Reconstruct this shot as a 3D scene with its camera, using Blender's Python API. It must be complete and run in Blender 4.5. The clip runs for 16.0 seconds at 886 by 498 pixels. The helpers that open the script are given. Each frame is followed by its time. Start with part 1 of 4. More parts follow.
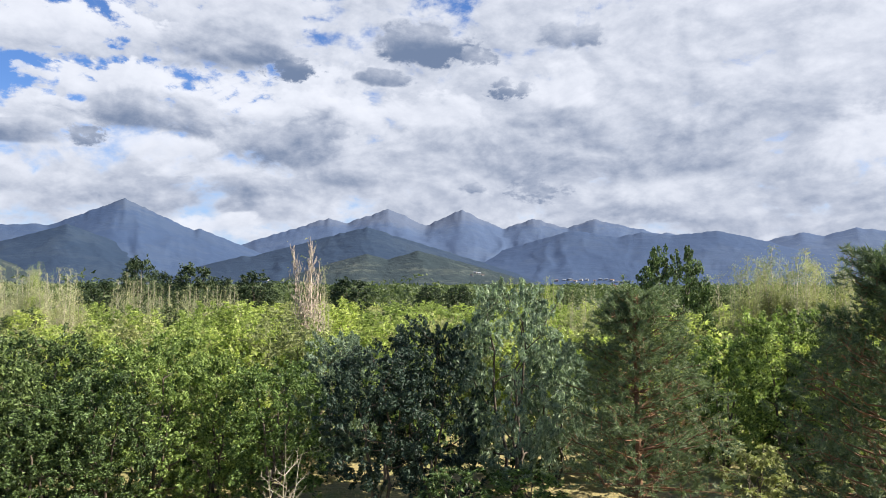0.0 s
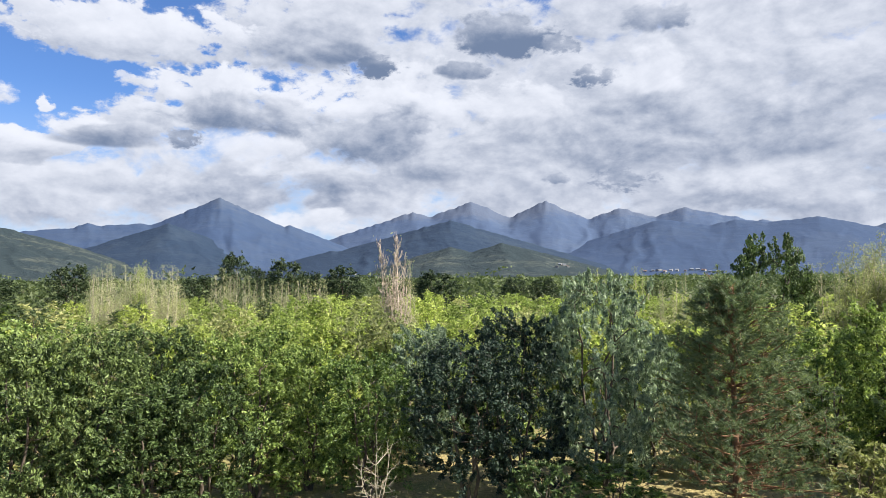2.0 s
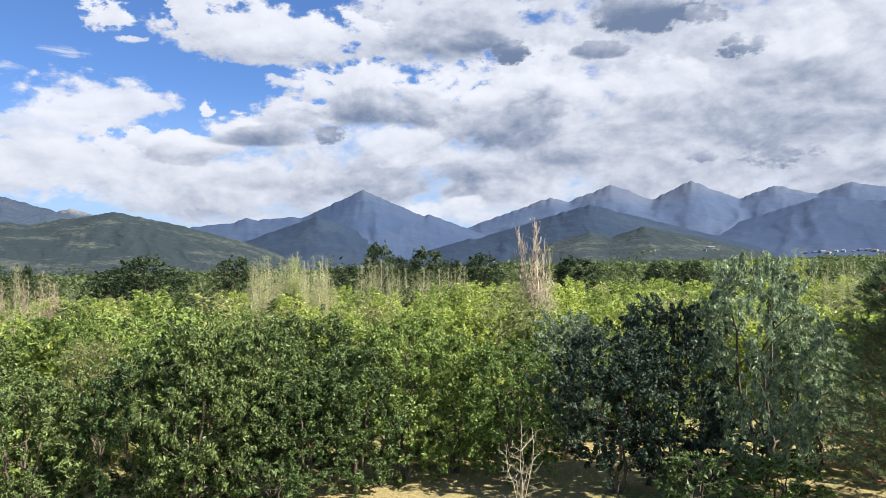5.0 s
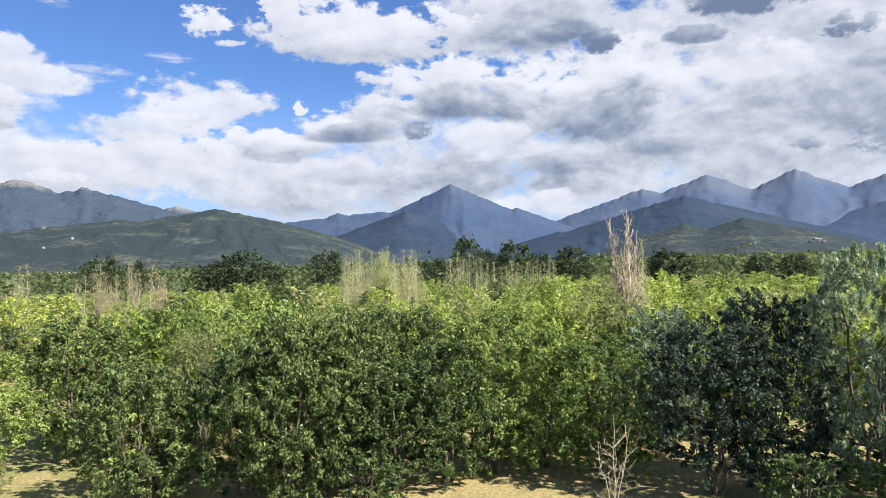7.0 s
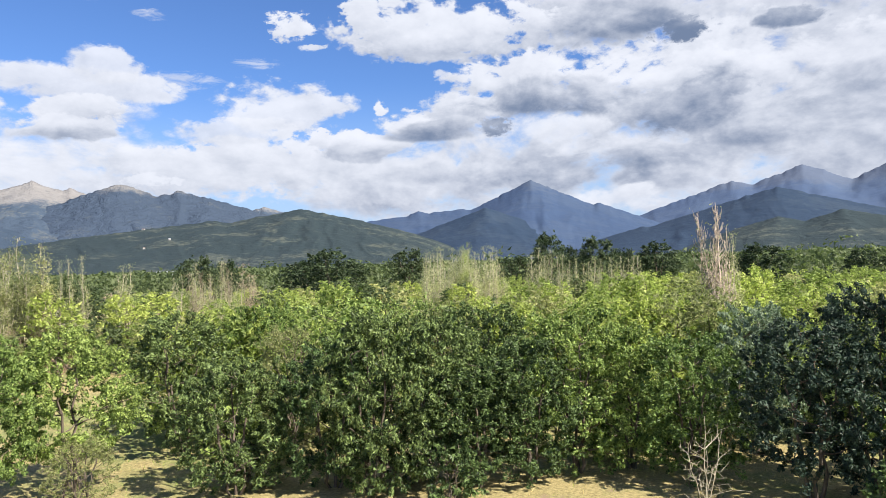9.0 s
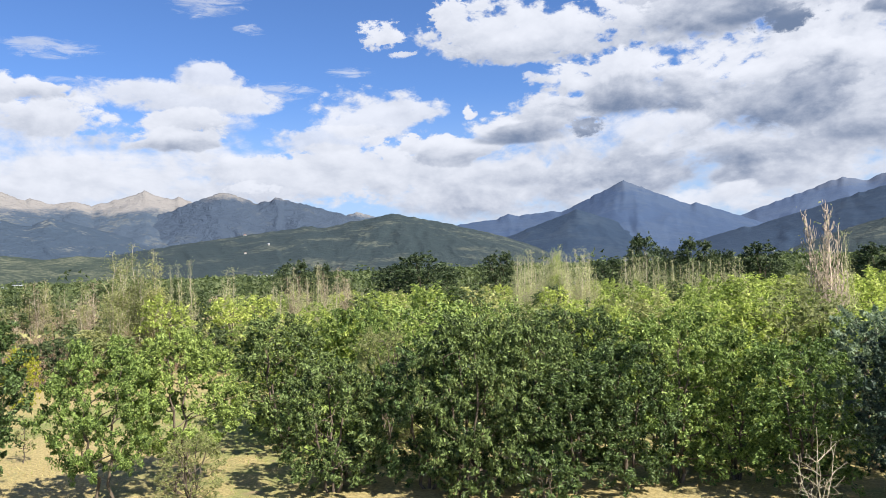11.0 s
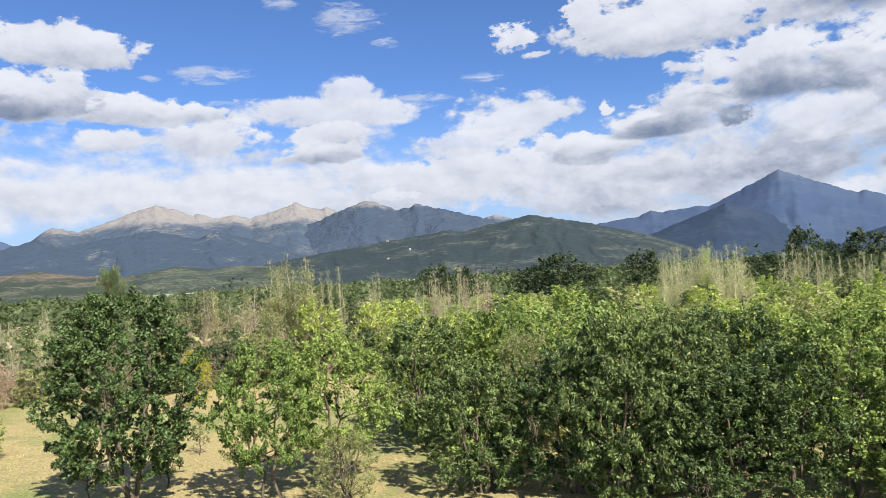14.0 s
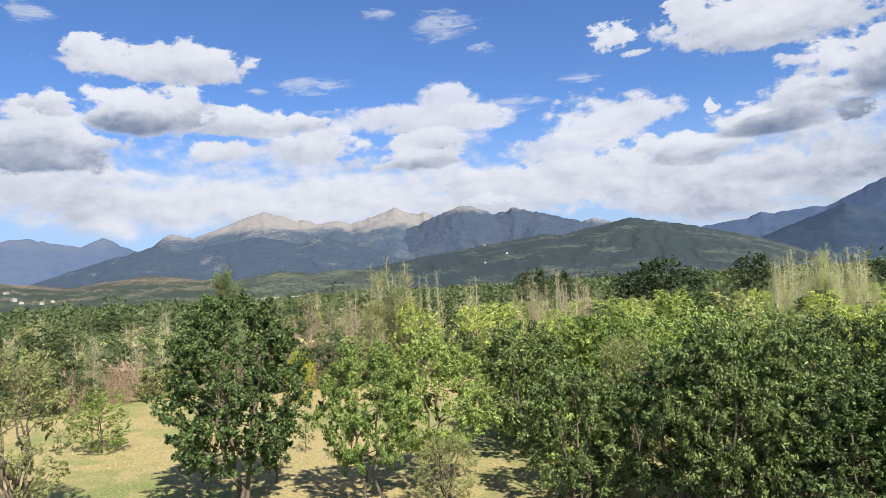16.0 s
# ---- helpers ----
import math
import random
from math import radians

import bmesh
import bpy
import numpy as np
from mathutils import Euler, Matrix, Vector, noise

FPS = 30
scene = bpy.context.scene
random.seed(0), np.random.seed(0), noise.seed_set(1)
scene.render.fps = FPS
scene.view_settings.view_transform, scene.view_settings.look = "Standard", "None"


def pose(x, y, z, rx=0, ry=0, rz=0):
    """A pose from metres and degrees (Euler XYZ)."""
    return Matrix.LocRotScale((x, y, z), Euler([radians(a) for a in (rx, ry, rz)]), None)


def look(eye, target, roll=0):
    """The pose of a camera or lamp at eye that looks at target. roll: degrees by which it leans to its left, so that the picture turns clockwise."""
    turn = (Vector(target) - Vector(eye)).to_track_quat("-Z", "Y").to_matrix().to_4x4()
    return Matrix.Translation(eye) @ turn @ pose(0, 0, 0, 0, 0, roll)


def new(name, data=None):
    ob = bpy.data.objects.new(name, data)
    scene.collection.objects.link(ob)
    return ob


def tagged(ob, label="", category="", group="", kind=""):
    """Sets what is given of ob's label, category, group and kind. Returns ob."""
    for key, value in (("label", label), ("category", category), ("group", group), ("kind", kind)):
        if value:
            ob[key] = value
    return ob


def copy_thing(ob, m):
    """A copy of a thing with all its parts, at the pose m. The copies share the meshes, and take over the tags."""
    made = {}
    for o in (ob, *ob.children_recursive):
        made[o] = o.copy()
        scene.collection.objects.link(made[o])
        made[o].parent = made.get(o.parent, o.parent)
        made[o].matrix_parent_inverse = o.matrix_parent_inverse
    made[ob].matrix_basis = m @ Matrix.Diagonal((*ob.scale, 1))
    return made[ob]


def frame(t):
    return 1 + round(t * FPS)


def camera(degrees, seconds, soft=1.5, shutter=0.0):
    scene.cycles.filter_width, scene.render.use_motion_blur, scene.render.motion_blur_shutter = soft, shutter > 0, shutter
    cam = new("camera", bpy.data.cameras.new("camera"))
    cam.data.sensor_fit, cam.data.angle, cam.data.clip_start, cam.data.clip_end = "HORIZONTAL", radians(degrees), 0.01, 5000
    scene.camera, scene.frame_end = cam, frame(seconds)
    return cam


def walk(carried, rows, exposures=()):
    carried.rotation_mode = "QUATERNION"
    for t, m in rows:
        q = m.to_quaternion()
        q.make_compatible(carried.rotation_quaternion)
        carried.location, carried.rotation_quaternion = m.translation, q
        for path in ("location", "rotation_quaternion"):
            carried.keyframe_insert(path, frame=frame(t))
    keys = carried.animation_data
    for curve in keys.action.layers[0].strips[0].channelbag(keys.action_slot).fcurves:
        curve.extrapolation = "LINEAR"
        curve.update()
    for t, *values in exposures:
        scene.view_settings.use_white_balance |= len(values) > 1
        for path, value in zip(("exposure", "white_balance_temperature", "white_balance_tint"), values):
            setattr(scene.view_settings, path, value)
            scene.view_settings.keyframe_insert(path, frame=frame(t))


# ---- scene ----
cam = camera(64.8, 16.0, 0.6)
EYE, ARM = 6.5, 0.3


def aim(az, el):
    a, e = radians(az), radians(el)
    return Vector((-math.sin(a) * math.cos(e), math.cos(a) * math.cos(e), math.sin(e)))


def spot(az, dist, z=0.0):
    """A place at an azimuth (degrees, to the left of +y) and a distance from the viewer's stand."""
    return Vector((-math.sin(radians(az)) * dist, math.cos(radians(az)) * dist, z))


# seconds, heading, pitch, roll
TURNS = [
    (0, 0.00, 3.00, 0.12), (0.5, 1.82, 2.88, 0.04), (1, 3.49, 2.74, -0.10), (1.5, 5.13, 2.60, -0.26),
    (2, 6.87, 2.41, -0.53), (2.5, 8.58, 2.24, -0.79), (3, 10.51, 2.05, -0.99), (3.5, 12.46, 1.85, -1.21),
    (4, 14.38, 1.69, -1.30), (6.5, 23.66, 1.30, -1.51), (7, 25.39, 1.17, -1.53), (7.5, 27.10, 1.07, -1.62),
    (8, 28.71, 1.06, -1.75), (10.5, 37.37, 1.46, -2.23), (11, 39.34, 1.65, -2.27), (11.5, 41.25, 1.84, -2.35),
    (12, 43.07, 2.02, -2.43), (12.5, 44.81, 2.15, -2.56), (13, 46.64, 2.22, -2.84), (13.5, 48.52, 2.30, -3.16),
    (14, 50.64, 2.38, -3.53), (14.5, 52.70, 2.56, -3.80), (15, 54.68, 2.81, -3.86), (15.5, 56.70, 3.05, -3.69),
    (16, 58.55, 3.19, -3.37),
]
PATH = []
for t, yaw, pitch, roll in TURNS:
    eye = spot(yaw, ARM, EYE)
    PATH.append((t, look(eye, eye + aim(yaw, pitch), roll)))
walk(cam, PATH, [(0, 1.25), (4, 1.25), (8, 1.25), (12, 1.20), (16, 1.12)])

# ---- sun, sky and clouds ----
SUN_AZ, SUN_EL = -95.0, 43.0
sun = new("sun", bpy.data.lights.new("sun", "SUN"))
sun.data.energy, sun.data.angle, sun.data.color = 5.0, radians(0.6), (1.0, 0.92, 0.80)
sun.matrix_world = look((0, 0, 60), Vector((0, 0, 60)) - aim(SUN_AZ, SUN_EL))

world = bpy.data.worlds.new("sky")
scene.world = world
world.use_nodes = True
WT = world.node_tree
WT.nodes.clear()


class Nodes:
    """Short ways to add nodes to a tree."""

    def __init__(self, tree):
        self.tree = tree

    def put(self, kind, **settings):
        node = self.tree.nodes.new(kind)
        for key, value in settings.items():
            setattr(node, key, value)
        return node

    def feed(self, socket, value):
        if isinstance(value, bpy.types.NodeSocket):
            self.tree.links.new(value, socket)
        elif value is not None:
            socket.default_value = value

    def math(self, op, a, b=None, c=None, clamp=False):
        node = self.put("ShaderNodeMath", operation=op, use_clamp=clamp)
        for i, v in enumerate((a, b, c)):
            self.feed(node.inputs[i], v)
        return node.outputs[0]

    def vec(self, x, y, z):
        node = self.put("ShaderNodeCombineXYZ")
        for i, v in enumerate((x, y, z)):
            self.feed(node.inputs[i], v)
        return node.outputs[0]

    def noise(self, where, scale, detail=5.0, rough=0.55, warp=0.0):
        node = self.put("ShaderNodeTexNoise")
        self.feed(node.inputs["Vector"], where)
        node.inputs["Scale"].default_value = scale
        node.inputs["Detail"].default_value = detail
        node.inputs["Roughness"].default_value = rough
        node.inputs["Distortion"].default_value = warp
        return node.outputs[0]

    def ramp(self, value, low, high, to_low=0.0, to_high=1.0):
        node = self.put("ShaderNodeMapRange", interpolation_type="SMOOTHSTEP")
        for i, v in enumerate((value, low, high, to_low, to_high)):
            self.feed(node.inputs[i], v)
        return node.outputs[0]

    def mix(self, factor, a, b, blend="MIX"):
        node = self.put("ShaderNodeMix", data_type="RGBA", blend_type=blend)
        self.feed(node.inputs[0], factor)
        for i, v in ((6, a), (7, b)):
            self.feed(node.inputs[i], (*v, 1.0) if isinstance(v, tuple) else v)
        return node.outputs[2]

    def bump(self, height, strength, distance=0.05):
        node = self.put("ShaderNodeBump")
        node.inputs["Strength"].default_value, node.inputs["Distance"].default_value = strength, distance
        self.feed(node.inputs["Height"], height)
        return node.outputs[0]


W = Nodes(WT)
where = W.put("ShaderNodeTexCoord").outputs["Generated"]
split = W.put("ShaderNodeSeparateXYZ")
W.feed(split.inputs[0], where)
AZ = W.math("MULTIPLY", W.math("ARCTAN2", W.math("MULTIPLY", split.outputs[0], -1.0), split.outputs[1]), 180 / math.pi)
EL = W.math("MULTIPLY", W.math("ARCSINE", split.outputs[2]), 180 / math.pi)
# billows: wider than high, as seen from far below
plan = W.vec(W.math("MULTIPLY", AZ, 0.1), W.math("MULTIPLY", EL, 0.165), 0.0)
billow = W.noise(plan, 1.5, 9.0, 0.56, 0.25)
lower = W.put("ShaderNodeVectorMath", operation="ADD")
W.feed(lower.inputs[0], plan)
lower.inputs[1].default_value = (-0.07, 0.10, 0.0)
above = W.noise(lower.outputs[0], 1.5, 6.0, 0.54, 0.25)
crisp = W.noise(plan, 6.0, 7.0, 0.6, 0.3)
broad = W.noise(plan, 0.6, 5.0, 0.55, 0.3)
cells = W.put("ShaderNodeTexVoronoi", feature="SMOOTH_F1", normalize=True)
W.feed(cells.inputs["Vector"], plan)
cells.inputs["Scale"].default_value, cells.inputs["Detail"].default_value, cells.inputs["Roughness"].default_value = 5.0, 4.5, 0.62
cells.inputs["Smoothness"].default_value = 0.3
puff = W.math("SUBTRACT", 0.40, cells.outputs[0])
WOBBLE = W.math("MULTIPLY_ADD", W.math("SUBTRACT", billow, 0.5), 4.5, W.math("MULTIPLY", W.math("SUBTRACT", crisp, 0.5), 1.2))
AT = W.vec(W.math("ADD", AZ, W.math("MULTIPLY", WOBBLE, 0.6)), W.math("ADD", EL, W.math("MULTIPLY", WOBBLE, -0.28)), 0.0)
# how the outline of a heap and of a soft bank frays
EDGE = {
    "h": W.math("ADD", 0.72, W.math("MULTIPLY_ADD", W.math("SUBTRACT", billow, 0.5), 2.8, W.math("MULTIPLY_ADD", puff, 2.0, W.math("MULTIPLY", W.math("SUBTRACT", crisp, 0.5), 1.7)))),
    "s": W.math("ADD", 0.8, W.math("MULTIPLY_ADD", W.math("SUBTRACT", billow, 0.5), 3.6, W.math("MULTIPLY_ADD", W.math("SUBTRACT", crisp, 0.5), 0.9, W.math("MULTIPLY", puff, 0.6)))),
}
fine_puff = W.noise(plan, 15.0, 6.0, 0.6, 0.2)
EDGE["c"] = W.math("ADD", 0.55, W.math("MULTIPLY_ADD", W.math("SUBTRACT", crisp, 0.5), 3.4, W.math("MULTIPLY_ADD", W.math("SUBTRACT", fine_puff, 0.5), 1.8, W.math("MULTIPLY", puff, 1.2))))
FRAY = W.math("MULTIPLY_ADD", W.math("SUBTRACT", billow, 0.5), 1.8, W.math("MULTIPLY", W.math("SUBTRACT", crisp, 0.5), 0.5))
VEIL, TONE = 0.0, 0.1


def layer(az, el, wide, high, top, low, soft=0.4, full=1.0, kind="h"):
    """One cloud before those already there: azimuth, elevation, half width and half height in degrees; how grey above and below; the softness of its outline; how dense; heap or soft bank."""
    global VEIL, TONE
    local = W.put("ShaderNodeVectorMath", operation="MULTIPLY_ADD")
    W.feed(local.inputs[0], AT)
    local.inputs[1].default_value, local.inputs[2].default_value = (1 / wide, 1 / high, 0), (-az / wide, -el / high, 0)
    square = W.put("ShaderNodeVectorMath", operation="DOT_PRODUCT")
    W.feed(square.inputs[0], local.outputs[0])
    W.feed(square.inputs[1], local.outputs[0])
    there = W.ramp(W.math("SUBTRACT", EDGE[kind], square.outputs["Value"]), -soft * 0.5, soft, 0.0, full)
    down = W.put("ShaderNodeVectorMath", operation="DOT_PRODUCT")
    W.feed(down.inputs[0], local.outputs[0])
    down.inputs[1].default_value = (0, -1, 0)
    grey = W.ramp(W.math("ADD", down.outputs["Value"], FRAY), -0.45, 0.75, top, low)
    for_veil, for_tone = W.put("ShaderNodeMix"), W.put("ShaderNodeMix")
    for node, under, over in ((for_veil, VEIL, 1.0), (for_tone, TONE, grey)):
        W.feed(node.inputs[0], there)
        W.feed(node.inputs[2], under)
        W.feed(node.inputs[3], over)
    VEIL, TONE = for_veil.outputs[0], for_tone.outputs[0]


# cloud beyond the view
layer(-75, 22, 45, 30, 0.15, 0.35, 0.5, 1.0, "s")
layer(-150, 30, 30, 20, 0.1, 0.3, 0.5, 1.0, "s")
layer(130, 16, 30, 8, 0.05, 0.2, 0.4, 1.0, "h")
layer(-20, 50, 40, 14, 0.1, 0.3, 0.4, 1.0, "h")
# the low band over the foothills
layer(2, 8.3, 27, 5.2, 0.06, 0.22, 0.6, 1, "s")
layer(-12, 6.0, 40, 5.0, 0.06, 0.14, 0.6, 1, "s")
layer(72.2, 8.7, 24.5, 3.6, 0.03, 0.10, 0.7, 1, "s")
layer(89.5, 9.3, 9.5, 2.78, 0.05, 0.22, 0.6, 1, "s")
layer(49.2, 7.9, 8.6, 2.2, 0.02, 0.18, 0.4, 1, "h")
layer(47.4, 7.7, 12.1, 2.37, 0.04, 0.2, 0.4, 1, "h")
layer(30.4, 6.7, 13.3, 3.45, 0.1, 0.3, 0.5, 1, "s")
layer(35.6, 6.7, 9.6, 3.05, 0.1, 0.38, 0.6, 1, "s")
layer(37.5, 6.6, 7.3, 2.17, 0.12, 0.25, 0.6, 1, "s")
# the deck over the high peaks
layer(-2.5, 13.3, 23.0, 15.24, 0.18, 0.34, 0.5, 1, "s")
layer(-23.0, 17.1, 35.5, 22.25, 0.18, 0.32, 0.5, 1, "s")
layer(13.5, 13.4, 12.0, 4.6, 0.08, 0.22, 0.4, 1, "h")
layer(17.1, 20.2, 8.5, 4.11, 0.14, 0.34, 0.4, 1, "h")
layer(27.8, 9.5, 5.1, 2.32, 0.15, 0.35, 0.6, 1, "s")
layer(34.0, 6.8, 6.5, 1.86, 0.1, 0.3, 0.6, 1, "s")
# flat and heaped clouds in the blue
layer(44.6, 12.8, 5.5, 2.17, 0.02, 0.1, 0.45, 0.95, "h")
layer(49.0, 10.8, 5.4, 1.01, 0.02, 0.12, 0.5, 0.85, "h")
layer(59.0, 13.7, 8.1, 1.21, 0.02, 0.1, 0.5, 0.95, "h")
layer(57.5, 15.2, 2.6, 1.39, 0.0, 0.08, 0.5, 0.9, "h")
layer(54.8, 7.0, 2.4, 0.78, 0.0, 0.05, 0.4, 1, "c")
layer(68.0, 11.8, 4.5, 1.46, 0.02, 0.2, 0.4, 1, "h")
layer(76.0, 11.7, 2.6, 1.06, 0.0, 0.2, 0.35, 1, "h")
layer(64.4, 10.5, 5.0, 0.92, 0.1, 0.3, 0.5, 1, "s")
layer(60.1, 11.7, 2.9, 1.21, 0.0, 0.22, 0.3, 1, "h")
layer(60.4, 10.7, 4.4, 1.02, 0.0, 0.35, 0.35, 1, "h")
layer(74.1, 13.8, 6.0, 1.16, 0.0, 0.28, 0.35, 1, "h")
layer(88.8, 12.4, 6.2, 2.72, 0.0, 0.55, 0.35, 1, "h")
layer(87.7, 14.7, 2.4, 0.97, 0.0, 0.2, 0.3, 1, "c")
layer(81.6, 14.8, 4.5, 2.21, 0.0, 0.42, 0.3, 1, "h")
layer(83.0, 13.6, 3.1, 0.93, 0.45, 0.65, 0.6, 1, "s")
layer(88.8, 10.7, 5.9, 0.88, 0.35, 0.5, 0.7, 0.9, "s")
layer(80.9, 18.1, 7.1, 1.71, 0.0, 0.24, 0.3, 1, "h")
layer(84.8, 18.7, 2.5, 1.39, 0.0, 0.12, 0.3, 1, "c")
layer(43.9, 18.7, 2.2, 1.3, 0.0, 0.14, 0.35, 1, "c")
layer(42.2, 17.3, 1.1, 0.32, 0.05, 0.1, 0.4, 0.9, "c")
layer(31.7, 18.4, 9.0, 2.59, 0.0, 0.28, 0.3, 1, "h")
layer(37.8, 19.3, 2.6, 2.34, 0.0, 0.12, 0.3, 1, "c")
layer(31.9, 15.2, 1.1, 0.5, 0.1, 0.1, 0.5, 0.8, "c")
layer(44.6, 10.6, 1.7, 0.61, 0.0, 0.1, 0.4, 0.95, "c")
layer(41.6, 10.2, 1.5, 1.1, 0.0, 0.15, 0.35, 1, "c")
# lit heaps and grey undersides at the edge of the deck
layer(38.2, 9.7, 3.5, 1.48, 0.0, 0.3, 0.3, 1, "h")
layer(33.4, 11.3, 4.2, 1.39, 0.0, 0.3, 0.35, 1, "h")
layer(36.4, 12.7, 0.8, 0.78, 0.0, 0.1, 0.35, 1, "c")
layer(28.8, 12.5, 5.0, 1.38, 0.05, 0.3, 0.35, 1, "h")
layer(25.5, 14.6, 5.6, 1.64, 0.0, 0.3, 0.3, 1, "h")
layer(16.1, 14.2, 8.1, 1.74, 0.0, 0.3, 0.35, 1, "h")
layer(33.5, 10.4, 3.9, 0.6, 0.4, 0.55, 0.6, 0.95, "s")
layer(27.4, 11.1, 1.4, 0.94, 0.45, 0.6, 0.5, 0.9, "c")
layer(19.8, 13.0, 10.6, 1.99, 0.36, 0.66, 0.55, 0.95, "s")
layer(13.9, 11.2, 5.5, 2.3, 0.35, 0.6, 0.6, 0.9, "s")
layer(7.5, 8.9, 3.2, 1.11, 0.35, 0.5, 0.6, 0.9, "s")
layer(22.9, 10.7, 5.1, 1.25, 0.0, 0.1, 0.6, 0.9, "s")
layer(14.4, 13.8, 3.2, 1.2, 0.0, 0.25, 0.4, 0.9, "h")
layer(32.3, 10.7, 5.3, 0.84, 0.36, 0.52, 0.6, 0.9, "s")
layer(27.1, 11.1, 1.3, 1.04, 0.45, 0.6, 0.5, 0.9, "c")
layer(22.0, 6.8, 7.3, 1.61, 0.36, 0.5, 0.6, 0.85, "s")
layer(31.5, 7.3, 6.1, 1.01, 0.26, 0.4, 0.6, 0.8, "s")
layer(15.8, 7.8, 4.1, 1.01, 0.35, 0.5, 0.6, 0.7, "s")
layer(18.1, 4.6, 4.0, 1.0, 0.0, 0.08, 0.6, 0.9, "s")
# dark cloudlets under the deck
layer(17.1, 18.3, 4.9, 2.05, 0.34, 0.52, 0.6, 0.85, "s")
layer(12.5, 17.0, 2.5, 1.1, 0.6, 0.85, 0.5, 0.95, "c")
layer(15.3, 17.9, 2.7, 0.83, 0.5, 0.7, 0.6, 0.9, "s")
layer(1.7, 19.4, 4.6, 2.03, 0.5, 0.92, 0.45, 0.95, "h")
layer(4.6, 16.7, 2.9, 0.7, 0.5, 0.68, 0.5, 0.9, "h")
layer(-2.9, 18.5, 2.2, 0.98, 0.42, 0.62, 0.5, 0.9, "c")
layer(-5.5, 15.8, 2.3, 0.92, 0.45, 0.7, 0.45, 0.95, "c")
layer(-10.5, 19.7, 3.1, 1.15, 0.4, 0.62, 0.5, 0.9, "h")
layer(9.1, 12.2, 2.0, 0.78, 0.3, 0.45, 0.6, 0.8, "c")
layer(-2.2, 7.9, 1.6, 0.49, 0.4, 0.55, 0.5, 0.9, "c")
# broad soft grey and bright fields
layer(1.3, 14.0, 6.4, 1.48, 0.0, 0.06, 0.7, 0.85, "s")
layer(-9.9, 16.1, 3.0, 2.0, 0.04, 0.06, 0.7, 0.85, "s")
layer(-17.5, 7.9, 4.6, 1.69, 0.06, 0.12, 0.7, 0.7, "s")
layer(-9.8, 10.8, 9.8, 2.67, 0.36, 0.5, 0.7, 0.85, "s")
layer(-19.6, 13.1, 5.6, 4.16, 0.34, 0.5, 0.7, 0.85, "s")
layer(-16.8, 9.9, 8.6, 1.79, 0.36, 0.48, 0.7, 0.8, "s")
layer(-1.4, 11.8, 4.5, 1.29, 0.3, 0.42, 0.6, 0.8, "s")
layer(-8.1, 13.3, 3.9, 0.72, 0.34, 0.44, 0.6, 0.8, "s")
layer(-7.6, 7.8, 2.8, 1.08, 0.45, 0.58, 0.5, 0.9, "c")
layer(-32.4, 10.1, 4.3, 2.36, 0.02, 0.06, 0.7, 0.85, "s")
layer(-31.9, 17.0, 4.7, 2.77, 0.1, 0.16, 0.7, 0.8, "s")
layer(-27.4, 6.9, 7.3, 1.07, 0.22, 0.34, 0.7, 0.7, "s")
# thin streaks
AZW, ELW = W.math("ADD", AZ, W.math("MULTIPLY", WOBBLE, 0.5)), W.math("ADD", EL, W.math("MULTIPLY", WOBBLE, -0.25))


def streaks(so_far, az, el, wide, high):
    da, de = W.math("DIVIDE", W.math("SUBTRACT", AZW, az), wide), W.math("DIVIDE", W.math("SUBTRACT", ELW, el), high)
    return W.math("MAXIMUM", so_far, W.math("SUBTRACT", 1.0, W.math("MULTIPLY_ADD", da, da, W.math("MULTIPLY", de, de))))


wisp = -1.0
for az, el, wide, high in ((68.4, 16.8, 3.0, 0.8), (72.7, 16.3, 1.0, 0.3), (63.0, 21.8, 1.5, 0.6), (57.6, 20.9, 2.8, 1.2), (54.5, 19.0, 1.4, 0.4), (89.1, 20.8, 2.0, 0.7), (52.4, 14.5, 3.2, 0.7), (65.6, 14.3, 3.2, 0.6), (46.5, 16.0, 2.0, 0.4)):
    wisp = streaks(wisp, az, el, wide, high)
streak = W.noise(W.vec(W.math("MULTIPLY_ADD", EL, 0.12, W.math("MULTIPLY", AZ, 0.14)), W.math("MULTIPLY", EL, 0.6), 0.0), 3.2, 8.0, 0.68, 0.7)
VEIL = W.math("MAXIMUM", VEIL, W.math("MULTIPLY", W.ramp(W.math("MULTIPLY_ADD", W.math("SUBTRACT", streak, 0.52), 5.0, wisp), -0.2, 1.3), 0.6))
relief = W.math("MULTIPLY_ADD", W.math("SUBTRACT", above, billow), 1.5, W.math("MULTIPLY", puff, -0.55))
mottle = W.math("MULTIPLY_ADD", W.math("SUBTRACT", broad, 0.5), 0.45, W.math("MULTIPLY", W.math("SUBTRACT", crisp, 0.5), 0.16))
dim = W.math("ADD", TONE, W.math("MULTIPLY", W.math("ADD", relief, mottle), W.ramp(TONE, 0.0, 0.5, 0.5, 0.85)))
CLOUD = W.mix(W.ramp(dim, -0.2, 0.75), (8.5, 8.8, 9.7), (1.7, 2.3, 3.6))
sky = W.put("ShaderNodeTexSky", sky_type="NISHITA", sun_disc=False, sun_elevation=radians(SUN_EL), sun_rotation=radians(-SUN_AZ), altitude=900.0, dust_density=0.6)
blue = W.mix(1.0, sky.outputs[0], (0.78, 1.08, 1.58), "MULTIPLY")
blue = W.mix(W.ramp(EL, 2.0, 15.0, 0.75, 0.0), blue, (4.6, 6.0, 8.2))
back = W.put("ShaderNodeBackground")
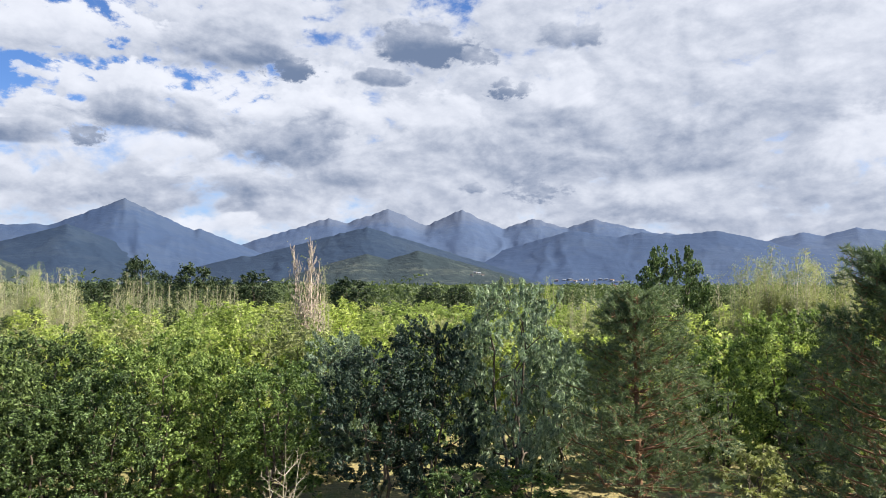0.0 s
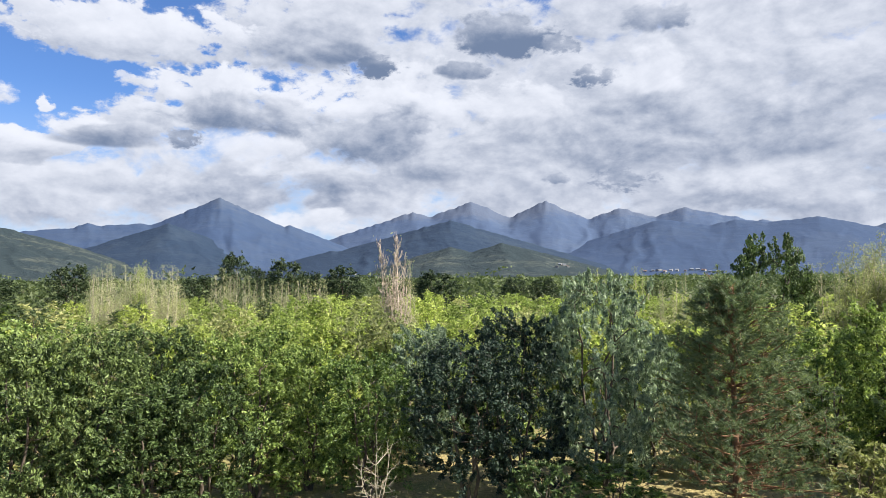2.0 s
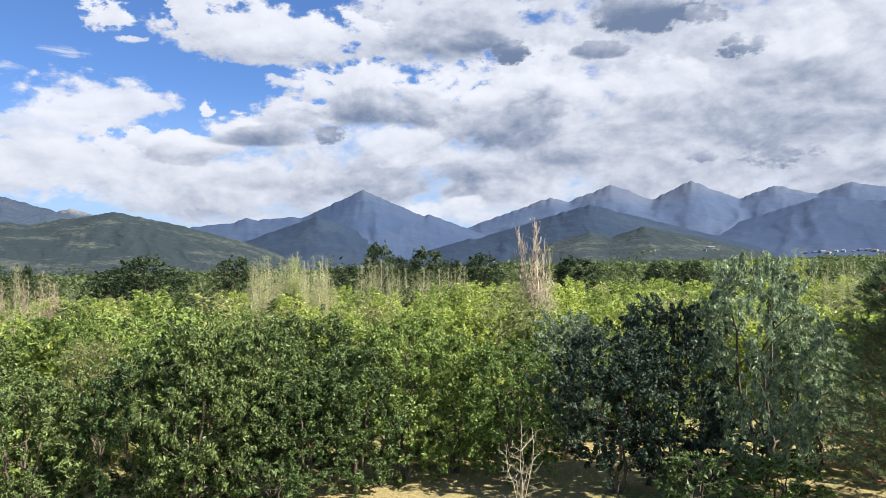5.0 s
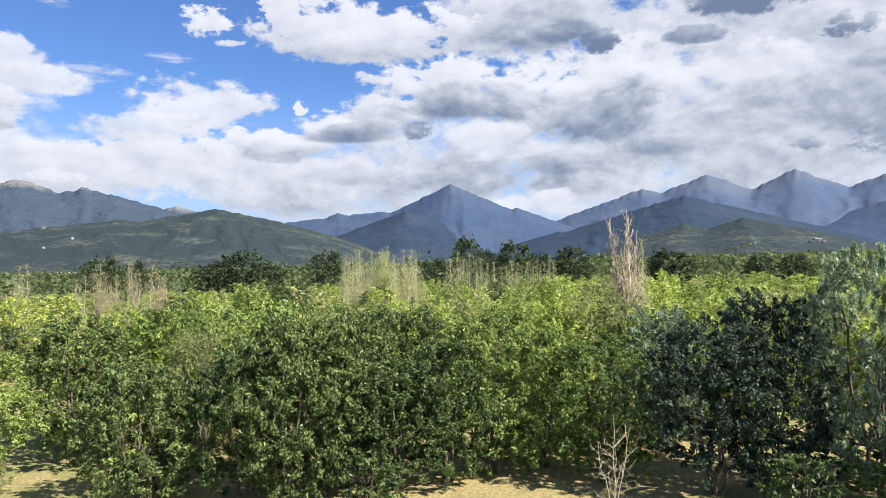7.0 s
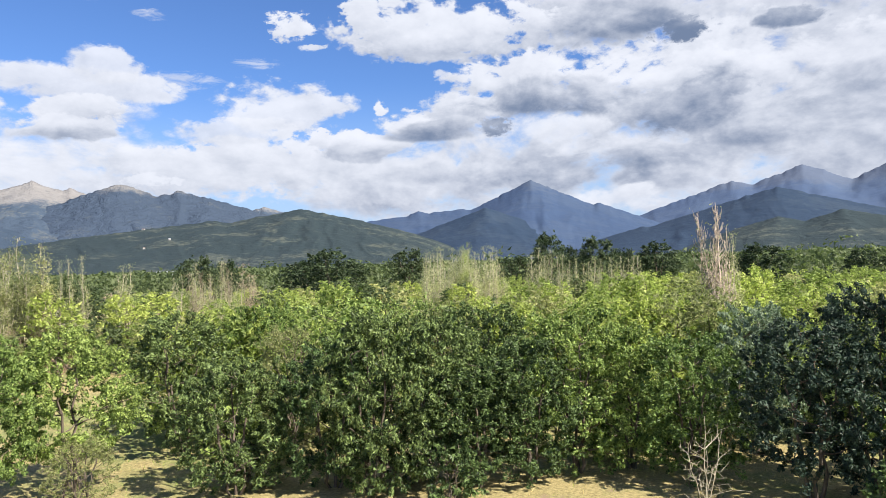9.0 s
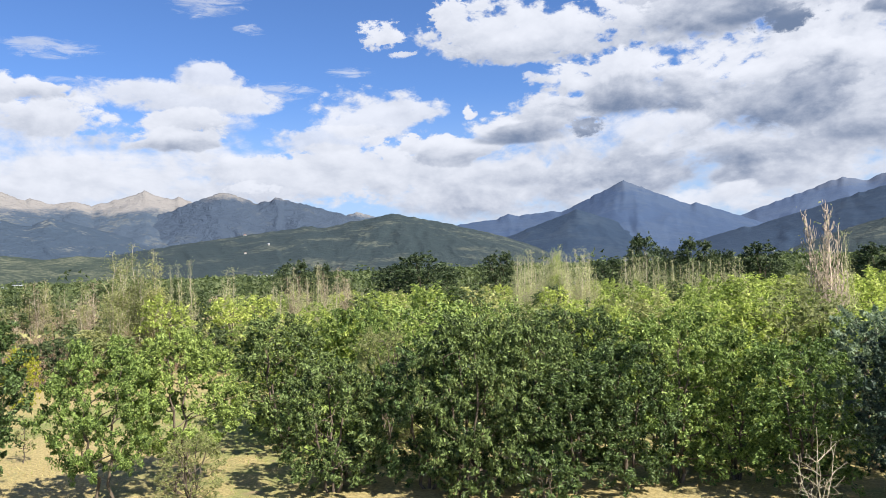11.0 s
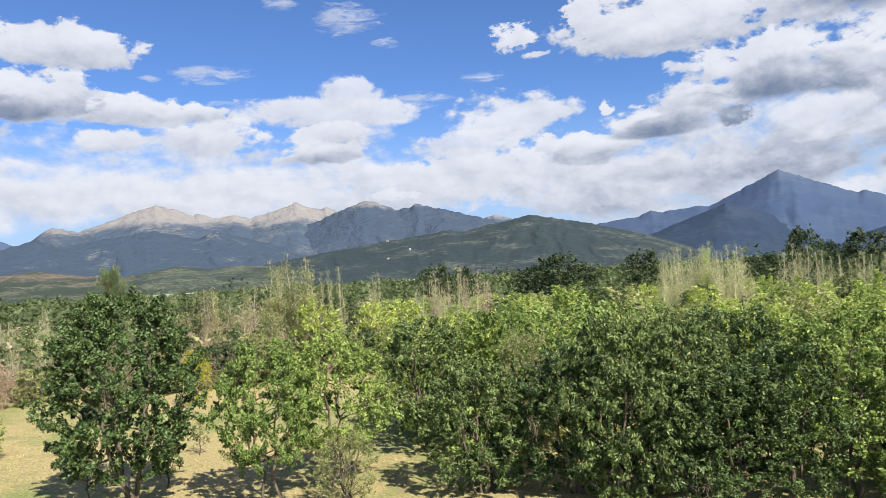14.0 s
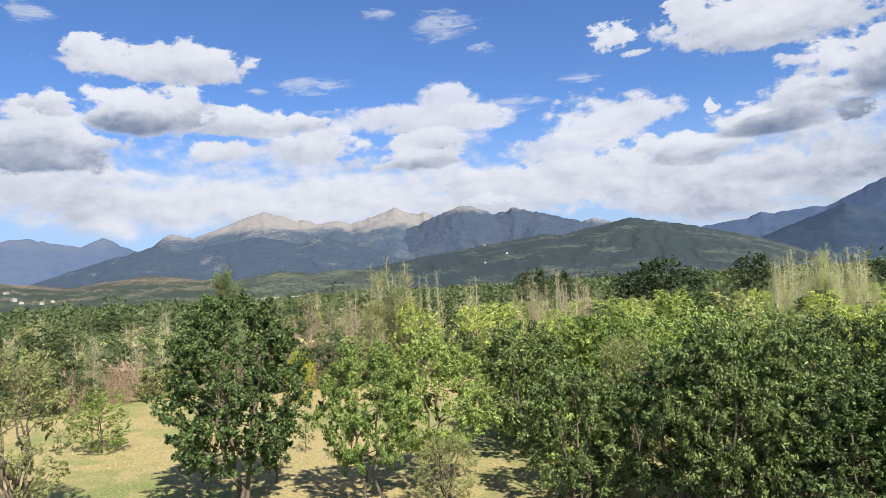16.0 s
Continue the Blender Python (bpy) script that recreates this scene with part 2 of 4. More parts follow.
W.feed(back.inputs[0], W.mix(VEIL, blue, CLOUD))
back.inputs[1].default_value = 0.045
W.feed(W.put("ShaderNodeOutputWorld").inputs[0], back.outputs[0])


# ---- materials ----
def material(name):
    """A node material: its nodes, its Principled shader and its output."""
    mat = bpy.data.materials.new(name)
    mat.use_nodes = True
    n = Nodes(mat.node_tree)
    shader = mat.node_tree.nodes["Principled BSDF"]
    return mat, n, shader


def leaf_material(name, dark, light, glow=0.35, rough=0.42, hue=0.03):
    """Leaves: each takes its own tone between two, every tree its own hue, and light passes through them."""
    mat, n, shader = material(name)
    tone = n.put("ShaderNodeNewGeometry").outputs["Random Per Island"]
    own = n.put("ShaderNodeObjectInfo").outputs["Random"]
    place = n.put("ShaderNodeTexCoord").outputs["Object"]
    patch = n.noise(place, 0.9, 3.0)
    colour = n.mix(n.ramp(n.math("MULTIPLY_ADD", tone, 0.6, n.math("MULTIPLY", patch, 0.5)), 0.15, 0.95), dark, light)
    shift = n.put("ShaderNodeHueSaturation")
    n.feed(shift.inputs["Hue"], n.math("MULTIPLY_ADD", own, -hue, 0.5 + hue / 2))
    n.feed(shift.inputs["Value"], n.math("MULTIPLY_ADD", own, 0.5, 0.74))
    n.feed(shift.inputs["Color"], colour)
    n.feed(shader.inputs["Base Color"], shift.outputs[0])
    shader.inputs["Roughness"].default_value = rough
    shader.inputs["Specular IOR Level"].default_value = 0.28
    through_leaf = n.put("ShaderNodeBsdfTranslucent")
    n.feed(through_leaf.inputs[0], n.mix(1.0, shift.outputs[0], (1.22, 1.36, 0.95), "MULTIPLY"))
    blend = n.put("ShaderNodeMixShader")
    blend.inputs[0].default_value = glow
    n.feed(blend.inputs[1], shader.outputs[0])
    n.feed(blend.inputs[2], through_leaf.outputs[0])
    n.feed(mat.node_tree.nodes["Material Output"].inputs[0], blend.outputs[0])
    return mat


def bark_material(name, dark, light, scale=14.0):
    mat, n, shader = material(name)
    place = n.put("ShaderNodeTexCoord").outputs["Object"]
    stretch = n.put("ShaderNodeMapping")
    stretch.inputs["Scale"].default_value = (1, 1, 0.25)
    n.feed(stretch.inputs[0], place)
    grain = n.noise(stretch.outputs[0], scale, 6.0, 0.65)
    stain = n.noise(place, 1.6, 3.0)
    n.feed(shader.inputs["Base Color"], n.mix(n.ramp(n.math("MULTIPLY_ADD", grain, 0.7, n.math("MULTIPLY", stain, 0.3)), 0.3, 0.7), dark, light))
    shader.inputs["Roughness"].default_value = 0.9
    n.feed(shader.inputs["Normal"], n.bump(grain, 0.6, 0.02))
    return mat


LEAF_DARK = leaf_material("dark_green_leaf", (0.010, 0.023, 0.006), (0.165, 0.240, 0.082), 0.18, 0.48)
LEAF_BLUE = leaf_material("blue_green_leaf", (0.012, 0.026, 0.018), (0.070, 0.115, 0.074), 0.15, 0.5)
LEAF_GREY = leaf_material("grey_green_leaf", (0.066, 0.102, 0.070), (0.330, 0.410, 0.280), 0.3, 0.48)
LEAF_MID = leaf_material("green_leaf", (0.034, 0.066, 0.014), (0.305, 0.405, 0.118), 0.3, 0.48)
LEAF_LIME = leaf_material("lime_leaf", (0.105, 0.145, 0.034), (0.490, 0.560, 0.175), 0.52, 0.5)
LEAF_OLIVE = leaf_material("olive_leaf", (0.150, 0.165, 0.070), (0.402, 0.414, 0.190), 0.45, 0.5)
LEAF_YELLOW = leaf_material("yellow_leaf", (0.250, 0.260, 0.030), (0.520, 0.500, 0.062), 0.45, 0.5)
LEAF_CREAM = leaf_material("pale_drying_leaf", (0.240, 0.260, 0.130), (0.520, 0.530, 0.300), 0.50, 0.6)
LEAF_GLOOM = leaf_material("sombre_far_leaf", (0.018, 0.032, 0.016), (0.060, 0.090, 0.038), 0.20, 0.6)
LEAF_FAR = leaf_material("far_leaf", (0.040, 0.062, 0.028), (0.110, 0.145, 0.060), 0.35, 0.6)
LEAF_DRY = leaf_material("dry_brown_leaf", (0.200, 0.145, 0.105), (0.420, 0.320, 0.250), 0.30, 0.7, 0.02)
NEEDLE = leaf_material("pine_needle", (0.050, 0.082, 0.042), (0.200, 0.255, 0.135), 0.25, 0.5, 0.02)
NEEDLE_DRY = leaf_material("dry_needle", (0.150, 0.085, 0.045), (0.300, 0.190, 0.105), 0.15, 0.7, 0.02)
STRAW = leaf_material("straw_blade", (0.300, 0.220, 0.085), (0.620, 0.500, 0.230), 0.30, 0.7, 0.02)
GRASS = leaf_material("green_blade", (0.120, 0.170, 0.035), (0.300, 0.360, 0.090), 0.35, 0.6, 0.02)
BARK = bark_material("grey_brown_bark", (0.050, 0.038, 0.028), (0.150, 0.120, 0.092))
BARK_PINE = bark_material("red_pine_bark", (0.100, 0.050, 0.028), (0.250, 0.135, 0.075))
BARK_PALE = bark_material("pale_twig_bark", (0.280, 0.245, 0.175), (0.520, 0.475, 0.360))
BARK_PINK = bark_material("pinkish_twig_bark", (0.300, 0.240, 0.190), (0.560, 0.470, 0.390))
BARK_DRY = bark_material("dry_twig_bark", (0.190, 0.125, 0.085), (0.380, 0.270, 0.190))

DRY, gn, gs = material("dry_grass_ground")
gw = gn.put("ShaderNodeTexCoord").outputs["Object"]
fine, mid, wide_n = gn.noise(gw, 9.0, 8.0, 0.7), gn.noise(gw, 0.8, 5.0, 0.6), gn.noise(gw, 0.09, 4.0, 0.55)
straw = gn.mix(gn.ramp(fine, 0.3, 0.7), (0.175, 0.140, 0.055), (0.390, 0.325, 0.150))
green_g = gn.mix(gn.ramp(fine, 0.3, 0.7), (0.090, 0.112, 0.030), (0.215, 0.240, 0.075))
bare = gn.mix(gn.ramp(mid, 0.60, 0.74), gn.mix(gn.ramp(gn.math("MULTIPLY_ADD", mid, 0.4, gn.math("MULTIPLY", wide_n, 0.7)), 0.50, 0.66), straw, green_g), (0.235, 0.170, 0.105))
far_out = gn.put("ShaderNodeVectorMath", operation="LENGTH")
gn.feed(far_out.inputs[0], gw)
floor_mask = gn.ramp(gn.math("MULTIPLY_ADD", mid, 16.0, far_out.outputs["Value"]), 62.0, 78.0)
gn.feed(gs.inputs["Base Color"], gn.mix(floor_mask, bare, gn.mix(gn.ramp(mid, 0.35, 0.65), (0.050, 0.062, 0.026), (0.120, 0.125, 0.055))))
gs.inputs["Roughness"].default_value = 0.95
gn.feed(gs.inputs["Normal"], gn.bump(fine, 0.8, 0.06))


def rock_material(name, wood, grass, stone, wood_share, stone_from, scale=1.0, scrub=0.0, rugged=0.36):
    """Mountain ground: woods, grass and bare stone, by patches and by height."""
    mat, n, shader = material(name)
    place = n.put("ShaderNodeTexCoord").outputs["Object"]
    big, small = n.noise(place, 0.004 * scale, 7.0, 0.6), n.noise(place, 0.03 * scale, 6.0, 0.7)
    sep = n.put("ShaderNodeSeparateXYZ")
    n.feed(sep.inputs[0], place)
    patch = n.math("MULTIPLY_ADD", small, 0.5, n.math("MULTIPLY", big, 0.6))
    ground_c = n.mix(n.ramp(patch, wood_share, wood_share + 0.1), wood, grass)
    height = n.math("MULTIPLY_ADD", n.math("SUBTRACT", patch, 0.55), 260.0, sep.outputs[2])
    colour = n.mix(n.ramp(height, stone_from, stone_from + 70.0), ground_c, stone)
    if scrub:
        dots = n.noise(place, 0.085, 4.0, 0.65)
        colour = n.mix(n.math("MULTIPLY", n.ramp(dots, 0.47, 0.60), scrub), colour, wood)
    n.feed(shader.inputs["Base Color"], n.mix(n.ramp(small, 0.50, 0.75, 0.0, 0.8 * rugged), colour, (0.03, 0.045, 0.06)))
    shader.inputs["Roughness"].default_value = 1.0
    shader.inputs["Specular IOR Level"].default_value = 0.1
    crags = n.noise(place, 0.010 * scale, 11.0, 0.62, 0.8)
    n.feed(shader.inputs["Normal"], n.bump(n.math("MULTIPLY_ADD", small, 0.15, crags), rugged, 60.0))
    return mat


# air haze painted into the next three base colours: blue, paler with distance
ROCK_FAR = rock_material("far_hazed_rock", (0.056, 0.084, 0.148), (0.064, 0.092, 0.152), (0.078, 0.100, 0.150), 0.52, 330.0, 0.6, 0.0, 0.15)
ROCK_NEARER = rock_material("hazed_rock", (0.038, 0.062, 0.118), (0.045, 0.069, 0.122), (0.058, 0.080, 0.126), 0.52, 330.0, 0.7, 0.0, 0.14)
ROCK_MID = rock_material("hazed_forest_slope", (0.022, 0.038, 0.068), (0.030, 0.047, 0.076), (0.044, 0.060, 0.090), 0.55, 330.0, 1.0, 0.0, 0.18)
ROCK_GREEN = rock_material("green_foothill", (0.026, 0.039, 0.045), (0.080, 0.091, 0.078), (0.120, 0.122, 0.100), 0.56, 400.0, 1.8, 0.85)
# woods and grass of the next three slopes carry a painted blue haze tint
ROCK_PALE = rock_material("pale_hazed_alpine_slope", (0.050, 0.072, 0.108), (0.092, 0.108, 0.124), (0.198, 0.194, 0.196), 0.56, 335.0, 1.2, 0.0, 0.55)
ROCK_CLIFF = rock_material("hazed_wooded_cliff", (0.044, 0.063, 0.098), (0.070, 0.088, 0.112), (0.175, 0.175, 0.180), 0.60, 385.0, 1.6, 0.0, 0.6)
ROCK_BLUFF = rock_material("hazed_forest_with_cliffs", (0.040, 0.060, 0.092), (0.125, 0.140, 0.148), (0.120, 0.126, 0.130), 0.61, 600.0, 1.6, 0.0, 0.5)
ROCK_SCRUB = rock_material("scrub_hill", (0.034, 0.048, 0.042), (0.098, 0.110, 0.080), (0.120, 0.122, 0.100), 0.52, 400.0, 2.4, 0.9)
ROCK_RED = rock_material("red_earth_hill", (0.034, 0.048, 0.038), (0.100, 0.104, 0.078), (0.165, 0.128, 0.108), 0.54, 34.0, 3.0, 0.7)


# ---- mesh helpers ----
def mesh_of(name, verts, faces, mats, slots=None, smooth=False):
    """A mesh from arrays of places and of triangles or quads."""
    me = bpy.data.meshes.new(name)
    verts, faces = np.asarray(verts, np.float32), np.asarray(faces, np.int32)
    side = faces.shape[1]
    me.vertices.add(len(verts))
    me.vertices.foreach_set("co", verts.ravel())
    me.loops.add(faces.size)
    me.loops.foreach_set("vertex_index", faces.ravel())
    me.polygons.add(len(faces))
    me.polygons.foreach_set("loop_start", np.arange(len(faces), dtype=np.int32) * side)
    for m in mats:
        me.materials.append(m)
    if slots is not None:
        me.polygons.foreach_set("material_index", np.asarray(slots, np.int32))
    me.polygons.foreach_set("use_smooth", np.full(len(faces), smooth))
    me.update(calc_edges=True)
    return me


def part(name, me, parent, label=""):
    ob = new(name, me)
    ob.parent = parent
    return tagged(ob, label)


def unit(v):
    return v / np.maximum(np.linalg.norm(v, axis=-1, keepdims=True), 1e-9)


def leaves(rng, centres, out, length, wide, droop, spread=0.75, whole=False):
    """Pointed leaves at the centres, which face more or less outwards: arrays of places and faces. Whole: four-cornered, for those near by."""
    k = len(centres)
    up = unit(out + [0, 0, 0.12] + rng.normal(0, spread, (k, 3)))
    along = unit(np.cross(up, rng.normal(0, 1, (k, 3))) + [0, 0, -droop])
    across = unit(np.cross(along, up))
    size = rng.uniform(0.65, 1.35, k)[:, None]
    l, w = length * size, wide * size * 0.5
    if whole:
        fold = np.cross(across, along) * w * 0.35
        v = np.stack([centres - along * l * 0.5, centres - across * w + fold, centres + along * l * 0.6, centres + across * w + fold], 1).reshape(-1, 3)
        return v, np.arange(4 * k).reshape(-1, 4)
    v = np.stack([centres + across * w, centres - across * w * 0.8, centres + along * l], 1).reshape(-1, 3)
    return v, np.arange(3 * k).reshape(-1, 3)


def tubes(lines, sides=5):
    """Round tapered branches from (places, radii) lines: arrays of places and quads."""
    vs, fs, base = [], [], 0
    ring = np.arange(sides) * 2 * np.pi / sides
    for pts, rad in lines:
        pts, rad = np.asarray(pts, float), np.asarray(rad, float)
        way = unit(np.gradient(pts, axis=0))
        ref = np.where(np.abs(way[:, 2:3]) > 0.9, [[1.0, 0, 0]], [[0, 0, 1.0]])
        a = unit(np.cross(way, ref))
        b = np.cross(way, a)
        v = pts[:, None] + rad[:, None, None] * (np.cos(ring)[None, :, None] * a[:, None] + np.sin(ring)[None, :, None] * b[:, None])
        vs.append(v.reshape(-1, 3))
        i = base + np.arange(len(pts) - 1)[:, None] * sides + np.arange(sides)[None]
        j = base + np.arange(len(pts) - 1)[:, None] * sides + (np.arange(sides)[None] + 1) % sides
        fs.append(np.stack([i, j, j + sides, i + sides], -1).reshape(-1, 4))
        base += len(pts) * sides
    return np.concatenate(vs), np.concatenate(fs)


def limb(rng, start, end, r0, r1, sag=0.12, steps=6, wob=0.02):
    """A bent limb from start to end."""
    start, end = np.asarray(start, float), np.asarray(end, float)
    s = np.linspace(0, 1, steps)[:, None]
    gap = np.linalg.norm(end - start)
    bend = rng.normal(0, abs(sag) * gap * 0.5, 3) * [1, 1, 0.3] + [0, 0, -sag * gap * 0.6]
    pts = start + (end - start) * s + bend * (s * (1 - s) * 2)
    pts[1:-1] += rng.normal(0, wob * gap, (steps - 2, 3))
    return pts, r0 + (r1 - r0) * s[:, 0]


def broadleaf(kind, seed, high, wide, low, leaf_mat, bark_mat, clumps=130, per=90, leaf=(0.12, 0.05), droop=0.3, stems=1, loose=1.0, limbs=60, label="", category="tree", whole=False, lumpy=0.34):
    """A broadleaved tree: forked trunk with ascending boughs, and leafy sprays along the twigs that leave gaps between them and an uneven outline."""
    rng = np.random.default_rng(seed)
    root = new(kind)
    # the stems, and the boughs that rise from them
    lines, boughs = [], []
    for k in range(stems):
        ang = 2 * np.pi * k / stems + rng.uniform(0, 1)
        out = 0.05 * wide if stems == 1 else 0.20 * wide * rng.uniform(0.7, 1.2)
        foot = np.array([np.cos(ang), np.sin(ang), 0]) * (0.0 if stems == 1 else 0.07)
        top = np.array([np.cos(ang) * out, np.sin(ang) * out, low + (high - low) * rng.uniform(0.72, 0.86)])
        girth = (0.013 * high + 0.018) / (1 if stems == 1 else 1.3)
        pts, rad = limb(rng, foot + [0, 0, -0.15], top, girth, girth * 0.3, 0.05, 9)
        lines.append((pts, rad))
        count = max(5, 20 // stems)
        for b in range(count):
            share = (b + rng.uniform(0.1, 0.9)) / count
            z = low * 0.9 + (top[2] - low * 0.9) * share ** 1.1
            i = int(np.clip(np.searchsorted(pts[:, 2], z), 1, len(pts) - 1))
            turn = b * 2.4 + ang * 2 + rng.normal(0, 0.35)
            belly = np.sin(np.pi * (0.27 + 0.63 * share)) ** 0.9
            reach = wide * 0.47 * belly * rng.uniform(0.55, 1.08)
            end = np.array([np.cos(turn) * reach, np.sin(turn) * reach, 0]) + [pts[i][0] * 0.4, pts[i][1] * 0.4, 0]
            end[2] = np.clip(pts[i][2] + reach * rng.uniform(-0.15, 0.55) + reach * 0.5 * share, low + 0.05, high * 0.95)
            line, thin = limb(rng, pts[i], end, rad[i] * 0.6, 0.010, 0.14, 7, 0.03)
            lines.append((line, thin))
            boughs.append(line)
        boughs.append(np.concatenate([pts[5:], [top + [0, 0, (high - top[2]) * 0.7]]]))
    # the twigs, each with its spray of leaves: some along the boughs, the rest all over an uneven egg-shaped hull
    starts, ends = [], []
    for k in range(clumps):
        if k < clumps * 0.25:
            line = boughs[int(rng.integers(len(boughs)))]
            q = rng.uniform(0.3, 1.0) * (len(line) - 1)
            i = min(int(q), len(line) - 2)
            p = line[i] + (line[i + 1] - line[i]) * (q - i)
        else:
            h, turn = rng.uniform(0.0, 1.0) ** 0.9, rng.uniform(0, 2 * np.pi)
            lump = 1 + lumpy * noise.noise((np.cos(turn) * 1.5, np.sin(turn) * 1.5, h * 3.2 + seed * 7.0))
            r = wide * 0.46 * np.sin(np.pi * (0.04 + 0.91 * h ** 0.92)) ** 0.6 * lump * rng.uniform(0.4, 1.0) ** 0.4
            p = np.array([np.cos(turn) * r, np.sin(turn) * r, low + (high * 0.97 - low) * h * (0.88 + 0.24 * (lump - 0.6))])
            p[2] = min(p[2], high * 0.97)
        outward = unit(p * [1, 1, 0] + rng.normal(0, 0.25, 3) * wide * 0.25 * [1, 1, 0])
        way = unit(outward * rng.uniform(0.2, 1.0) + [0, 0, rng.uniform(-0.45, 0.95)] + rng.normal(0, 0.4, 3))
        size = wide * 0.12 * loose * rng.uniform(0.5, 1.4)
        starts.append(p)
        ends.append(p + way * size)
        if k < limbs:
            lines.append(limb(rng, p, ends[-1], 0.010, 0.003, 0.12, 4))
    starts, ends = np.array(starts), np.array(ends)
    # fit the crown to its height and width
    allp = np.concatenate([starts, ends])
    fit_z = (high - 0.03 * high - low) / (np.percentile(allp[:, 2], 98.5) - low)
    fit_r = wide * 0.46 / np.percentile(np.hypot(allp[:, 0], allp[:, 1]), 95)
    for pts in [starts, ends] + [line for line, _ in lines]:
        rise = np.clip((pts[:, 2] - low * 0.5) / (0.3 * high), 0, 1)
        pts[:, :2] *= (1 + (fit_r - 1) * rise)[:, None]
        pts[:, 2] = np.where(pts[:, 2] > low, low + (pts[:, 2] - low) * fit_z, pts[:, 2])
    v, f = tubes(lines, 5 if whole else 3)
    part("trunk", mesh_of(kind + "_trunk", v, f, [bark_mat], smooth=True), root)
    pick = rng.integers(0, clumps, clumps * per)
    way = ends[pick] - starts[pick]
    long = np.linalg.norm(way, axis=1, keepdims=True)
    out = unit(rng.normal(0, 1, (len(pick), 3)) + 0.45 * unit(way) + [0, 0, 0.3])
    s = rng.uniform(0.0, 1.08, (len(pick), 1)) ** 0.8
    girth = long * 0.42 * np.sqrt(np.clip(1.12 - s, 0.06, 1)) * (0.35 + 0.9 * np.minimum(s * 2, 1) * 0.7)
    c = starts[pick] + way * s + out * girth * rng.uniform(0.15, 1.0, (len(pick), 1)) ** 0.6
    v, f = leaves(rng, c, out, leaf[0], leaf[1], droop, whole=whole)
    v[:, 2] = np.maximum(v[:, 2], 0.12)
    part("crown", mesh_of(kind + "_crown", v, f, [leaf_mat]), root)
    return tagged(root, label, category)


def plant(proto, az, dist, high, wide, base_high, base_wide, turn, label="", group="", leaf_mat=None):
    """A copy of a tree at its place, scaled to its height and width."""
    m = Matrix.Translation(spot(az, dist)) @ pose(0, 0, 0, 0, 0, turn) @ Matrix.Diagonal((wide / base_wide, wide / base_wide, high / base_high, 1))
    ob = copy_thing(proto, m)
    if leaf_mat:
        for child in ob.children:
            if child.name.startswith("crown"):
                child.material_slots[0].link = "OBJECT"
                child.material_slots[0].material = leaf_mat
    return tagged(ob, label, "", group)


def top_at(el, dist):
    """The height of a thing at that distance whose top stands at that elevation."""
    return EYE + dist * math.tan(radians(el))


# ---- ground ----
def build_ground():
    rings = np.concatenate([[0.0], np.geomspace(3, 4900, 90)])
    az = np.radians(np.arange(0, 360, 3.0))
    v = [(0, 0, 0)]
    for r in rings[1:]:
        for a in az:
            x, y = -math.sin(a) * r, math.cos(a) * r
            v.append((x, y, 0.10 * noise.noise((x * 0.12, y * 0.12, 0)) * min(1, r / 20) if r < 300 else 0.0))
    k = len(az)
    f = []
    for i in range(len(rings) - 2):
        for j in range(k):
            a, b = 1 + i * k + j, 1 + i * k + (j + 1) % k
            f.append((a, b, b + k, a + k))
    first = [(0, 1 + (j + 1) % k, 1 + j, 1 + j) for j in range(k)]
    me = bpy.data.meshes.new("ground")
    me.from_pydata(v, [], [t[::-1] for t in f] + [t[2::-1] for t in first])
    me.materials.append(DRY)
    for p in me.polygons:
        p.use_smooth = True
    tagged(new("ground", me), "dry straw-coloured meadow with green patches", "ground", kind="structure")


build_ground()


# ---- mountains ----
SLOPES = {}


